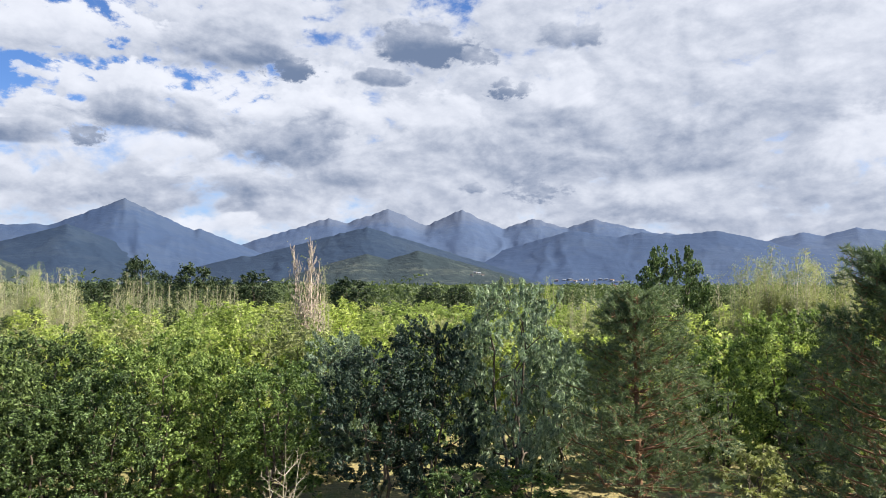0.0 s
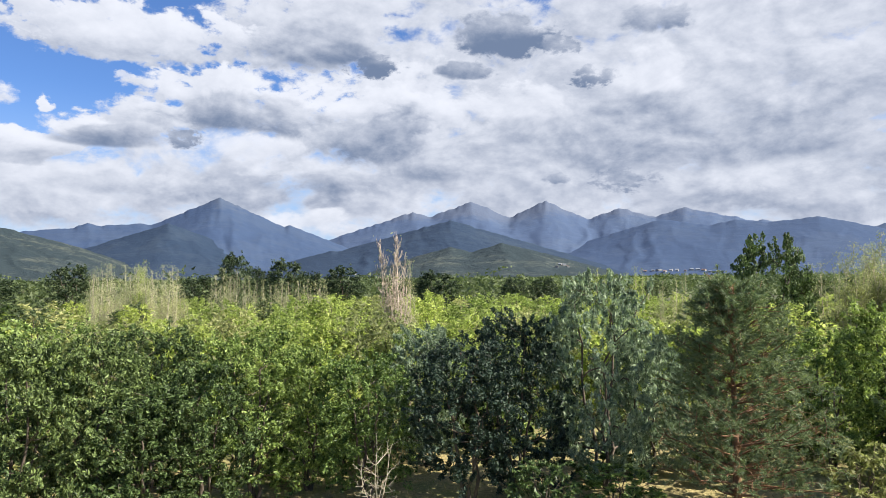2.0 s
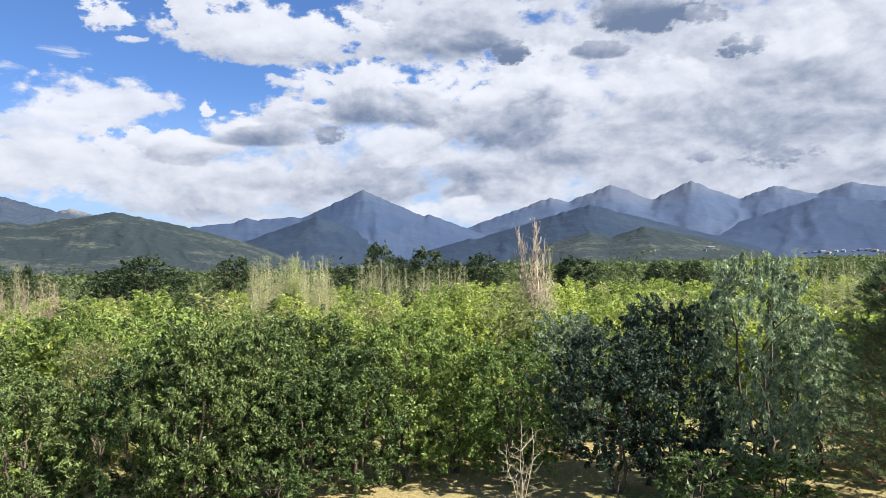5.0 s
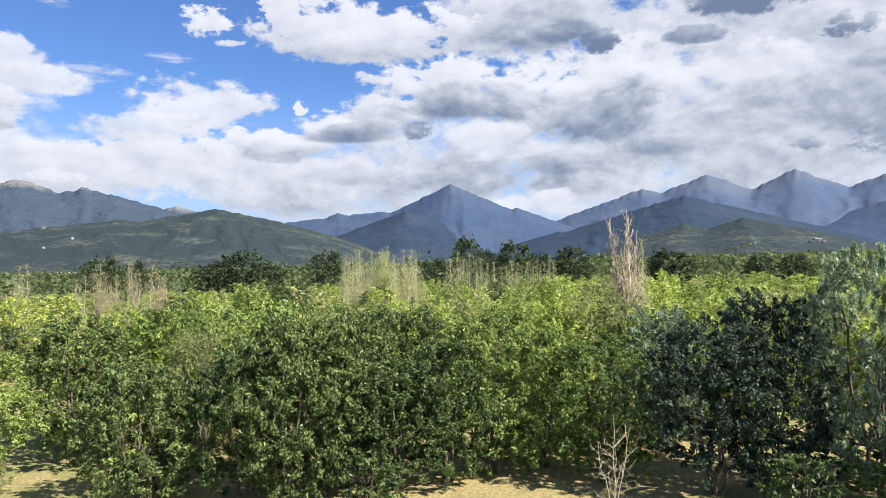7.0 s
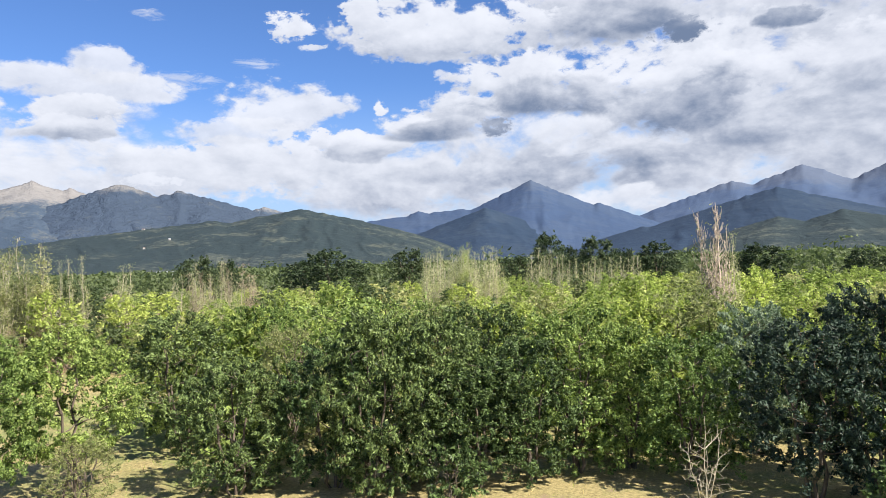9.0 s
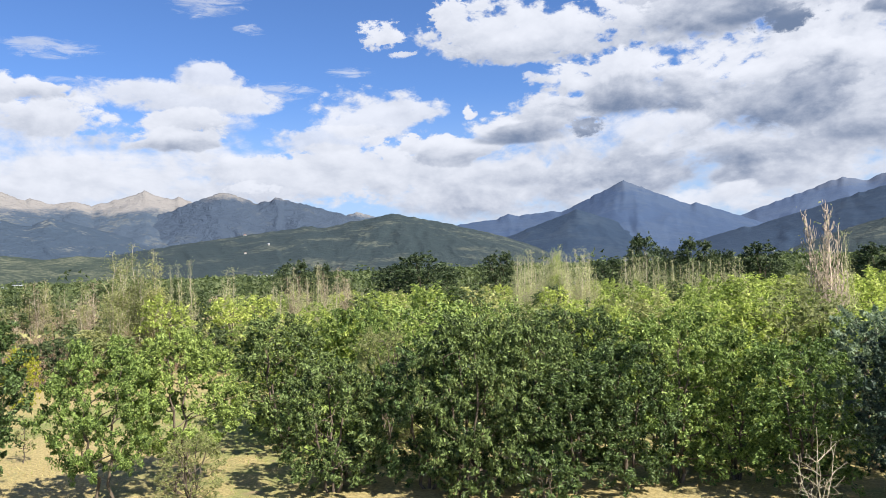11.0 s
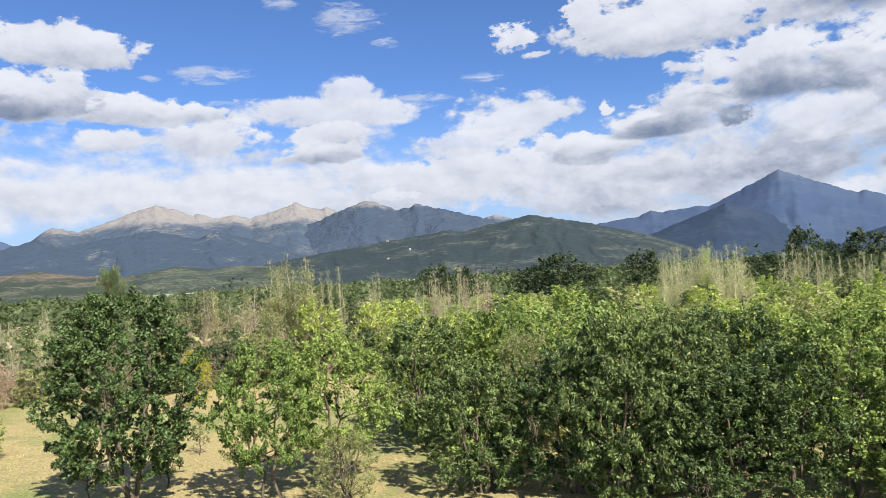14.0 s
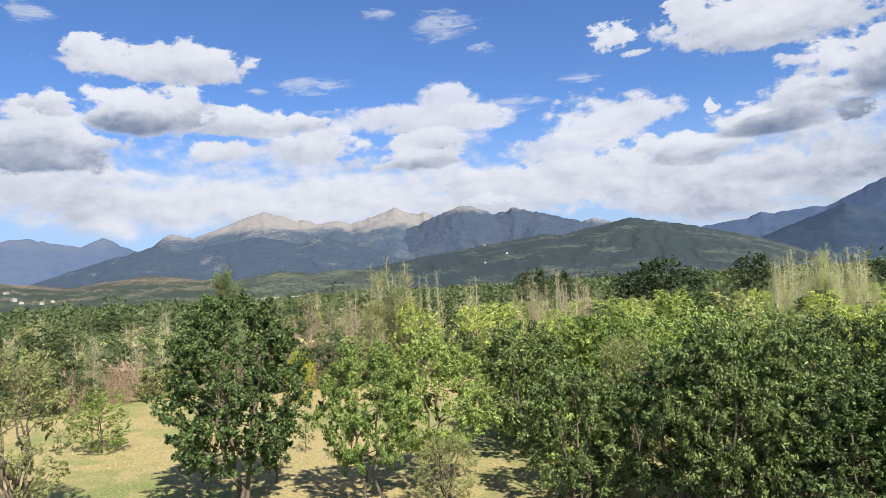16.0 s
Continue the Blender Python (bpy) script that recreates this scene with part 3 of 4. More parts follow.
def mountain(name, dist, depth, az_from, az_to, summits, mat, label, seed, rough=1.0, ribs=0.30, step=0.15, rows=46):
    """A mountain with its spurs and gullies. Summits: azimuth, elevation, the degrees in which it falls to nothing on its left and on its right, and how hollow its flanks are."""
    az = np.arange(az_from, az_to + step, step)
    crest = np.zeros(len(az))
    for a, e, left, right, hollow in summits:
        off = az - a
        fall = np.clip(1 - np.where(off > 0, off / left, -off / right), 0, 1)
        crest = np.maximum(crest, dist * math.tan(radians(e)) * fall ** hollow)
    kernel = np.exp(-(np.arange(-4.0, 4.0 + step, step) / 1.7) ** 2)
    smooth = np.convolve(np.pad(crest, len(kernel) // 2, "edge"), kernel / kernel.sum(), "valid")[:len(az)]
    teeth = np.array([noise.fractal((a * 1.1, seed, 0.0), 0.7, 2.2, 5) + 0.45 * noise.ridged_multi_fractal((a * 1.3, seed, 5.0), 0.9, 2.1, 4, 1.0, 2.0) - 0.45 for a in az])
    s = np.concatenate([np.linspace(0, 1, rows), 1 + np.linspace(0, 0.35, rows // 4)[1:]])
    v = np.zeros((len(s), len(az), 3))
    for i, q in enumerate(s):
        r = dist - depth * (1 - q)
        away = abs(1 - q)
        q2 = max(0.0, 1 - away) ** 1.12
        flank = q2 * (1 - q2) + 0.5 * q2 * min(away, 0.12)
        m = min(1.0, away * 3.0)
        high = (crest * (1 - m) + smooth * m) * (1 + 0.020 * rough * teeth * math.exp(-(away / 0.08) ** 2)) + EYE
        for j, a in enumerate(az):
            x, y = -math.sin(radians(a)) * r, math.cos(radians(a)) * r
            bend = noise.fractal((a * 0.22, away * 1.9, seed + 3.0), 0.8, 2.0, 3)
            spur = min(1.9, max(0.5, noise.ridged_multi_fractal((a * 0.34 + bend * 0.5, away * 0.75, seed), 1.0, 2.15, 6, 1.0, 2.0)))
            rib = min(1.9, max(0.5, noise.ridged_multi_fractal((x * 0.0045, y * 0.0045, seed), 1.0, 2.1, 5, 1.0, 2.0)))
            v[i, j] = x, y, high[j] * (q2 + flank * ribs * (0.8 * (spur - 1.2) + 0.45 * (rib - 1.2))) - 4.0
    n = len(az)
    i, j = np.meshgrid(np.arange(len(s) - 1), np.arange(n - 1), indexing="ij")
    a = (i * n + j).ravel()
    f = np.stack([a, a + n, a + n + 1, a + 1], 1)
    me = mesh_of(name, v.reshape(-1, 3), f, [mat], smooth=True)
    SLOPES[label] = (az, v)
    return tagged(new(name, me), label, "mountain", kind="structure")


mountain("mountain", 4300, 1500, -40, 22, [(4.5, 6.3, 18, 14, 1.0), (9.4, 5.45, 14, 20, 0.8), (-1.5, 6.25, 14, 13.5, 1.0), (-7.4, 5.5, 15, 17, 0.9), (-12.2, 5.4, 14, 20, 0.9), (-18, 4.2, 20, 12, 0.8), (-27.3, 4.0, 12, 12, 0.7), (-30.8, 4.2, 14, 20, 0.8)], ROCK_FAR, "jagged mountain range, blue-grey with haze, with traces of snow", 11.0, ribs=0.13)
mountain("mountain", 3600, 1300, -34, 4, [(-10.5, 4.5, 13, 22, 0.75), (-21.5, 4.3, 25, 9.0, 0.5), (-16.0, 4.3, 16, 22, 0.7)], ROCK_NEARER, "long wooded ridge, blue with haze, below the high range", 17.0, ribs=0.12)
mountain("mountain", 3700, 1400, 9, 46, [(24.6, 6.5, 15, 15.0, 1.05), (30.3, 4.4, 20, 9, 0.4), (33.8, 4.3, 7, 12, 0.5), (19.3, 4.42, 10, 9, 0.75)], ROCK_NEARER, "steep pyramid-shaped mountain, blue-grey with haze", 23.0, ribs=0.12)
mountain("mountain", 3000, 900, 16, 42, [(28.3, 4.45, 11, 10.0, 0.8)], ROCK_MID, "dark wooded spur, blue with haze, before the pyramid peak", 31.0, ribs=0.14)
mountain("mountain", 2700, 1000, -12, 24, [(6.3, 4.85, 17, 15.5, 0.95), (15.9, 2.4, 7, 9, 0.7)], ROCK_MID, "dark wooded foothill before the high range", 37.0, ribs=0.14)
mountain("mountain", 2100, 800, -10, 14, [(2.0, 2.95, 9, 10, 0.85), (6.2, 2.7, 9, 8, 0.9)], ROCK_GREEN, "low green foothill with scattered houses", 41.0, ribs=0.22)
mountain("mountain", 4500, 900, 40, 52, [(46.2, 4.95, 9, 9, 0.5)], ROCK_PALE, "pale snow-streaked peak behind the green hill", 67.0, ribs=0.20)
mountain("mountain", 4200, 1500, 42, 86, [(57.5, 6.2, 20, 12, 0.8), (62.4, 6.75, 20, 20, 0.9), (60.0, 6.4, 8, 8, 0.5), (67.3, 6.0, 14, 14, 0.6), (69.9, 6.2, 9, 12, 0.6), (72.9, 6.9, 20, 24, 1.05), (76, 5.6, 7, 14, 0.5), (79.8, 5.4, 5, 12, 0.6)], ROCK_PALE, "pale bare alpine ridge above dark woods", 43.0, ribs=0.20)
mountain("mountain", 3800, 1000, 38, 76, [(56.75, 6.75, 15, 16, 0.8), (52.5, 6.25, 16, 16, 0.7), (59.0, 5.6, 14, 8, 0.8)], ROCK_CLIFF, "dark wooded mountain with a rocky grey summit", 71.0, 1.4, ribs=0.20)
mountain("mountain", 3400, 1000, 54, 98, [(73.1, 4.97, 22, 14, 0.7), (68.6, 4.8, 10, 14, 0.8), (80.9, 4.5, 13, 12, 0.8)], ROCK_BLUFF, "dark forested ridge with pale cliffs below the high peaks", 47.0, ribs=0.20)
mountain("mountain", 2050, 600, 54, 90, [(71.6, 2.25, 9, 10, 0.6), (67.0, 2.1, 10, 13, 0.5)], ROCK_SCRUB, "low rounded hill covered with grey-green scrub", 73.0, ribs=0.22)
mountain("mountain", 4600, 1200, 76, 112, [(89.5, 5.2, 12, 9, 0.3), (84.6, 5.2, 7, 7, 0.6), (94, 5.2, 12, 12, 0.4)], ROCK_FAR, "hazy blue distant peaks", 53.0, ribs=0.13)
mountain("mountain", 2500, 1100, 28, 72, [(43.3, 4.78, 18, 13.8, 0.6), (50, 3.95, 22, 12, 0.6)], ROCK_GREEN, "rounded green hill with scrub and paths", 59.0, ribs=0.22)
mountain("mountain", 1900, 700, 52, 112, [(81, 2.35, 14, 9, 0.6), (77, 1.9, 8, 5, 0.6), (93, 2.4, 16, 14, 0.6)], ROCK_RED, "low hill of reddish earth and scrub", 61.0, ribs=0.26)


# ---- far woods: nobody could count them ----
def far_woods():
    rng = np.random.default_rng(501)
    k = 2900
    az = rng.uniform(-42, 105, k)
    dist = rng.uniform(150.0 ** 0.5, 900.0 ** 0.5, k) ** 2
    high = rng.uniform(4.5, 7.6, k) * np.where(rng.random(k) < 0.06, 1.35, 1.0)
    wide = rng.uniform(7, 13, k) * (1 + dist / 900)
    per = 70
    foot = np.stack([-np.sin(np.radians(az)) * dist, np.cos(np.radians(az)) * dist, 0 * az], 1).repeat(per, 0)
    out = unit(rng.normal(0, 1, (k * per, 3)) + [0, 0, 0.5])
    big = np.stack([wide / 2, wide / 2, high / 2], 1).repeat(per, 0)
    size = (0.4 + dist / 600).repeat(per)
    centres = foot + out * big * rng.uniform(0.75, 1.0, (k * per, 1)) + [0, 0, 1] * (high / 2).repeat(per)[:, None]
    v, f = leaves(rng, np.zeros((k * per, 3)), out, 1.5, 1.0, 0.1)
    v = v * size.repeat(3)[:, None] + centres.repeat(3, 0)
    v[:, 2] = np.maximum(v[:, 2], 0.05)
    ob = new("woods", mesh_of("woods", v, f, [LEAF_FAR]))
    tagged(ob, "distant green woods on the plain", "woods", kind="stuff")


far_woods()


def thicket(seed, az_from, az_to, near, far, k, mats, shares, label):
    """Dense low growth on the ground between the trees."""
    rng = np.random.default_rng(seed)
    per = 56
    az = rng.uniform(az_from, az_to, k)
    dist = rng.uniform(near ** 0.5, far ** 0.5, k) ** 2
    high = rng.uniform(1.4, 3.2, k)
    foot = np.stack([-np.sin(np.radians(az)) * dist, np.cos(np.radians(az)) * dist, 0 * az], 1).repeat(per, 0)
    out = unit(rng.normal(0, 1, (k * per, 3)) + [0, 0, 0.4])
    wide = rng.uniform(3.5, 7, k)
    big = np.stack([wide / 2, wide / 2, high / 2], 1).repeat(per, 0)
    centres = foot + out * big * rng.uniform(0.5, 1.0, (k * per, 1)) + [0, 0, 1] * (high / 2).repeat(per)[:, None]
    v, f = leaves(rng, centres, out, 0.50, 0.34, 0.1)
    v[:, 2] = np.maximum(v[:, 2], 0.05)
    slots = rng.choice(3, k, p=shares).repeat(per)
    tagged(new("thicket", mesh_of("thicket", v, f, mats, slots)), label, "thicket", kind="stuff")


thicket(502, 54, 106, 62.0, 170.0, 1500, [LEAF_FAR, LEAF_OLIVE, LEAF_DRY], [0.74, 0.16, 0.10], "dense green and brown thicket beyond the meadow")
thicket(503, -40, 54, 40.0, 150.0, 1000, [LEAF_LIME, LEAF_OLIVE, LEAF_MID], [0.5, 0.3, 0.2], "yellow-green undergrowth among the plantation trees")


# ---- other kinds of plants ----
def pine(seed, high, wide, label):
    """A pine: straight trunk, whorls of upswept branches, needle tufts, dry brown needles near the trunk."""
    rng = np.random.default_rng(seed)
    root = new("pine_tree")
    bend = rng.normal(0, 0.05, 2)
    lines = [(np.stack([bend[0] * np.sin(np.linspace(0, 3, 9)), bend[1] * np.linspace(0, 1, 9), np.linspace(-0.15, high * 0.98, 9)], 1), np.linspace(0.10, 0.02, 9))]
    tips, dry = [], []
    z = 0.55
    while z < high * 0.97:
        share = z / high
        reach = wide / 2 * (1 - share) ** 0.62 * (0.75 + 0.25 * min(1.0, share * 5)) + 0.12
        for b in range(rng.integers(5, 8)):
            turn = rng.uniform(0, 2 * np.pi)
            r = reach * rng.uniform(0.65, 1.1)
            side = np.array([np.cos(turn), np.sin(turn), 0])
            rise = rng.uniform(0.05, 0.4) + 0.5 * share
            end = side * r + [0, 0, z + r * rise]
            pts, rad = limb(rng, [0, 0, z], end, 0.03 * (1 - share) + 0.008, 0.006, 0.1, 6)
            lines.append((pts, rad))
            for q in np.arange(0.22, 1.01, 0.13):
                p = pts[0] + (pts[-1] - pts[0]) * q + [0, 0, -0.1 * r * q * (1 - q)]
                for s in range(3 if q > 0.35 else 1):
                    off = rng.normal(0, 0.16, 3) * (0.5 + r * 0.5) + side * 0.08
                    tip = p + off + [0, 0, 0.07]
                    (dry if (q < 0.35 and rng.random() < 0.8 and share < 0.75) or rng.random() < 0.03 else tips).append((tip, unit(off + side * 0.2 + [0, 0, 0.25])))
                    if rng.random() < 0.5:
                        lines.append((np.stack([p, (p + tip) / 2 + [0, 0, 0.01], tip]), np.array([0.008, 0.006, 0.004])))
        z += rng.uniform(0.20, 0.34)
    v, f = tubes(lines, 4)
    part("trunk", mesh_of("pine_trunk", v, f, [BARK_PINE], smooth=True), root)
    vs, slots = [], []
    for group_k, (tufts, count) in enumerate(((tips, 44), (dry, 22))):
        if not tufts:
            continue
        c = np.array([t[0] for t in tufts]).repeat(count, 0)
        d = np.array([t[1] for t in tufts]).repeat(count, 0)
        n = len(c)
        c = c + d * rng.uniform(-0.14, 0.10, (n, 1))
        w = unit(d * 0.8 + rng.normal(0, 0.6, (n, 3)))
        a = unit(np.cross(w, rng.normal(0, 1, (n, 3)))) * rng.uniform(0.006, 0.011, (n, 1))
        vs.append(np.stack([c - a, c + a, c + w * rng.uniform(0.09, 0.17, (n, 1))], 1).reshape(-1, 3))
        slots.append(np.full(n, group_k))
    v = np.concatenate(vs)
    part("crown", mesh_of("pine_crown", v, np.arange(len(v)).reshape(-1, 3), [NEEDLE, NEEDLE_DRY], np.concatenate(slots)), root)
    return tagged(root, label, "tree")


def poplar(seed, high, wide, leaf_mat, bark, label, stems=6, twigs=26, leaf_count=500, kind="poplar_tree", lean=0.10, category="tree", low=0.25, thin=1.0, leaf=0.085):
    """A slim poplar: upright stems with steep side twigs and thin foliage."""
    rng = np.random.default_rng(seed)
    root = new(kind)
    lines, ends = [], []
    for s in range(stems):
        turn = rng.uniform(0, 2 * np.pi)
        tall = high * (1.0 if s == 0 else rng.uniform(0.55, 0.97))
        out = 0 if s == 0 else wide * 0.5 * rng.uniform(0.25, 0.8)
        foot = np.array([np.cos(turn), np.sin(turn), 0]) * (0 if s == 0 else 0.12)
        top = np.array([np.cos(turn) * out, np.sin(turn) * out, tall])
        g = 0.011 * thin * high * (1.0 if s == 0 else 0.7)
        pts, rad = limb(rng, foot + [0, 0, -0.1], top, g, 0.014 * thin, 0.03, 8, 0.007)
        lines.append((pts, rad))
        for t in range(twigs):
            q = rng.uniform(low, 0.98)
            k = q * 7
            i = min(int(k), 6)
            p = pts[i] + (pts[i + 1] - pts[i]) * (k - i)
            l = high * rng.uniform(0.06, 0.17) * (1.25 - q)
            a = rng.uniform(0, 2 * np.pi)
            end = p + np.array([np.cos(a) * lean * 2.6, np.sin(a) * lean * 2.6, 1.0]) * l * rng.uniform(0.8, 1.3)
            mid = (p + end) / 2 + np.array([np.cos(a), np.sin(a), -0.3]) * l * 0.12
            lines.append((np.stack([p, mid, end]), np.array([0.022, 0.017, 0.009]) * thin * high / 8))
            ends.append((p, end))
    v, f = tubes(lines, 3)
    part("trunk", mesh_of(kind + "_trunk", v, f, [bark], smooth=True), root)
    if leaf_count:
        pick = rng.integers(0, len(ends), leaf_count)
        s = rng.uniform(0.2, 1.1, (leaf_count, 1))
        p0, p1 = np.array([e[0] for e in ends])[pick], np.array([e[1] for e in ends])[pick]
        c = p0 + (p1 - p0) * s + rng.normal(0, 0.14, (leaf_count, 3))
        v, f = leaves(rng, c, rng.normal(0, 1, (leaf_count, 3)), leaf, leaf * 0.65, 0.3)
        part("crown", mesh_of(kind + "_crown", v, f, [leaf_mat]), root)
    return tagged(root, label, category)


# ---- trees: one of each kind, then copies ----
BASE = (5.2, 4.0)
dark_tree = broadleaf("broadleaf_tree", 1, *BASE, 0.80, LEAF_DARK, BARK, 350, 62, (0.104, 0.055), 0.2, 3, whole=True, label="dark green broadleaved tree with several stems")
dark_tree_b = broadleaf("broadleaf_tree", 12, *BASE, 0.35, LEAF_DARK, BARK, 350, 62, (0.124, 0.047), 0.5, 4, whole=True, label="dark green broadleaved tree with drooping leaves")
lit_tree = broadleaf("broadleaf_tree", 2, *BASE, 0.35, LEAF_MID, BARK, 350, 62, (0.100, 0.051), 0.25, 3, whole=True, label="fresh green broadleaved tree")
lone_tree = broadleaf("broadleaf_tree", 16, *BASE, 0.85, LEAF_DARK, BARK, 620, 84, (0.082, 0.047), 0.2, 3, loose=0.85, lumpy=0.16, whole=True, label="dark green broadleaved tree with several stems")
open_tree = broadleaf("young_tree", 9, *BASE, 1.25, LEAF_MID, BARK, 400, 84, (0.084, 0.044), 0.4, 2, loose=0.95, lumpy=0.22, whole=True, label="young fresh green tree with an open crown on the meadow")
ash_tree = broadleaf("ash_tree", 3, *BASE, 0.4, LEAF_GREY, BARK, 350, 62, (0.128, 0.047), 0.55, 3, whole=True, label="grey-green ash tree with drooping leaves")
sparse_tree = broadleaf("young_tree", 4, *BASE, 0.6, LEAF_OLIVE, BARK, 260, 34, (0.105, 0.048), 0.3, 6, loose=1.1, limbs=140, whole=True, label="thin olive-green tree with many slim stems")
shrub = broadleaf("shrub", 14, 2.0, 2.2, 0.1, LEAF_DARK, BARK, 90, 26, (0.135, 0.08), 0.3, 4, loose=1.2, limbs=12, label="low leafy shrub under the trees", category="shrub")
mid_tree = broadleaf("broadleaf_tree", 5, *BASE, 0.15, LEAF_LIME, BARK, 220, 24, (0.155, 0.095), 0.3, 2, loose=1.15, limbs=30, label="lime-green tree of the plantation")
mid_tree_b = broadleaf("broadleaf_tree", 15, *BASE, 0.15, LEAF_LIME, BARK, 220, 24, (0.155, 0.095), 0.3, 3, loose=1.15, limbs=30, label="lime-green tree of the plantation")
back_tree = broadleaf("broadleaf_tree", 6, *BASE, 0.0, LEAF_LIME, BARK, 150, 15, (0.23, 0.14), 0.2, 2, loose=1.4, limbs=6, label="yellow-green tree farther back in the plantation")
far_tree = broadleaf("broadleaf_tree", 7, *BASE, 0.0, LEAF_FAR, BARK, 230, 22, (0.20, 0.14), 0.2, 3, loose=1.4, limbs=6, label="dark leafy tree at the far edge of the plantation")
PINE = (6.3, 4.4)
pine_tree = pine(21, *PINE, "dark pine with brown dry needles inside")
BARE = (8.0, 1.6)
bare_poplar = poplar(31, *BARE, LEAF_CREAM, BARK_PALE, "pale nearly bare poplar", 5, 20, 2700, lean=0.15, thin=0.5, leaf=0.06)
green_poplar = poplar(32, *BARE, LEAF_LIME, BARK_PALE, "slim poplar with thin yellow-green leaves", 6, 30, 5500, lean=0.16, thin=0.5, leaf=0.075)
tall_poplar = poplar(33, *BARE, LEAF_CREAM, BARK_PINK, "tall pale poplar with drying leaves", 13, 50, 300, lean=0.13, thin=0.5)
dry_bush = poplar(34, 3.0, 2.6, LEAF_DRY, BARK_DRY, "dry reddish-brown bush with few leaves", 12, 14, 700, "bush", 0.34, "bush", 0.1, 0.55, 0.07)


def bare_sapling(seed, high, label):
    """A leafless young tree: a few upright stems and thin arching side branches."""
    rng = np.random.default_rng(seed)
    root = new("sapling")
    lines = []
    for k in range(4):
        a = rng.uniform(0, 6.28)
        top = np.array([np.cos(a) * 0.12 * high * (k > 0), np.sin(a) * 0.12 * high * (k > 0), high * (1.0 if k == 0 else rng.uniform(0.7, 0.95))])
        pts, rad = limb(rng, [0.03 * k, 0, -0.1], top, 0.017, 0.004, 0.04, 8, 0.008)
        lines.append((pts, rad))
        for b in range(7):
            i = int(rng.integers(2, 7))
            t = rng.uniform(0, 6.28)
            out = rng.uniform(0.12, 0.38) * high * (1.15 - i / 8)
            end = pts[i] + [np.cos(t) * out, np.sin(t) * out, out * rng.uniform(0.25, 1.0)]
            side, thin = limb(rng, pts[i], end, 0.007, 0.0025, -0.15, 6, 0.02)
            lines.append((side, thin))
            for c in range(3):
                q = int(rng.integers(2, 5))
                lines.append(limb(rng, side[q], side[q] + rng.normal(0, 0.1, 3) * [1, 1, 0.6] + [0, 0, 0.12], 0.005, 0.002, 0.05, 4))
    v, f = tubes(lines, 4)
    part("trunk", mesh_of("sapling_trunk", v, f, [BARK_PALE], smooth=True), root)
    return tagged(root, label, "tree")


white_twigs = bare_sapling(35, 3.0, "leafless pale sapling among the trees")
small_tree = broadleaf("sapling", 8, 1.6, 0.9, 0.4, LEAF_OLIVE, BARK, 40, 16, (0.09, 0.04), 0.3, 1, loose=1.2, label="small thin sapling on the meadow")
PROTOS = [shrub, lone_tree, dark_tree, dark_tree_b, lit_tree, open_tree, ash_tree, sparse_tree, mid_tree, mid_tree_b, back_tree, far_tree, pine_tree, bare_poplar, green_poplar, tall_poplar, dry_bush, white_twigs, small_tree]

rng = np.random.default_rng(77)


def row(kind, size, az, dist, high, wide, label="", mat=None, turn=None, group=""):
    return plant(kind, az, dist, high, wide, *size, rng.uniform(0, 360) if turn is None else turn, label, group, mat)


# the meadow's trees
row(lone_tree, BASE, 75.4, 23.8, 6.65, 4.8, "tall dark green broadleaved tree standing alone on the meadow", None, 40)
row(pine_tree, PINE, 76.0, 42, top_at(1.9, 42), 3.4, "dark pine behind the lone meadow tree")
row(open_tree, BASE, 65.4, 22.3, 4.9, 3.3)
row(open_tree, BASE, 59.9, 23.4, 4.95, 3.9)
row(sparse_tree, BASE, 59.4, 20.8, 2.25, 2.1, "low pale green shrub on the meadow")
row(sparse_tree, BASE, 90.2, 25.0, 5.4, 3.8, "tree with some yellowing leaves at the meadow")
row(mid_tree, BASE, 84.8, 36.0, 2.75, 2.8, "low yellow-green tree with several stems")
row(mid_tree_b, BASE, 70.4, 43.7, 3.2, 2.0, "small bright yellow tree on the meadow", LEAF_YELLOW)
# the front row
row(dark_tree, BASE, 52.6, 27.0, 5.0, 3.9)
row(ash_tree, BASE, 48.8, 21.5, 3.95, 3.5, mat=LEAF_DARK)
row(sparse_tree, BASE, 44.3, 24.8, 4.5, 2.9)
row(lit_tree, BASE, 46.5, 28.5, 5.1, 3.4)
row(dark_tree_b, BASE, 37.5, 20.5, 5.1, 3.7)
row(dark_tree_b, BASE, 33.4, 20.9, 5.0, 3.5)
row(ash_tree, BASE, 41.2, 21.2, 4.3, 3.6, mat=LEAF_DARK)
row(dark_tree, BASE, 28.6, 25.0, 4.95, 3.8)
row(lit_tree, BASE, 25.4, 21.0, 4.2, 3.2, mat=LEAF_DARK)
row(dark_tree, BASE, 29.6, 20.6, 3.7, 3.4)
row(lit_tree, BASE, 21.8, 22.0, 4.95, 3.8)
row(lit_tree, BASE, 17.6, 22.6, 4.4, 3.2)
row(lit_tree, BASE, 13.2, 21.5, 4.25, 3.4)
row(dark_tree, BASE, 5.0, 20.8, 4.7, 3.9, "nearly black blue-green broadleaved tree", LEAF_BLUE)
row(dark_tree_b, BASE, 1.2, 21.8, 5.35, 3.7, "nearly black blue-green broadleaved tree", LEAF_BLUE)
row(ash_tree, BASE, 8.6, 25.0, 4.8, 3.6)
row(ash_tree, BASE, -5.6, 22.5, 6.6, 4.1, "tall grey-green ash tree with drooping leaves")
row(ash_tree, BASE, -9.0, 24.5, 4.6, 3.0)
row(pine_tree, PINE, -15.3, 21.0, 6.3, 5.2, "", None, 75)
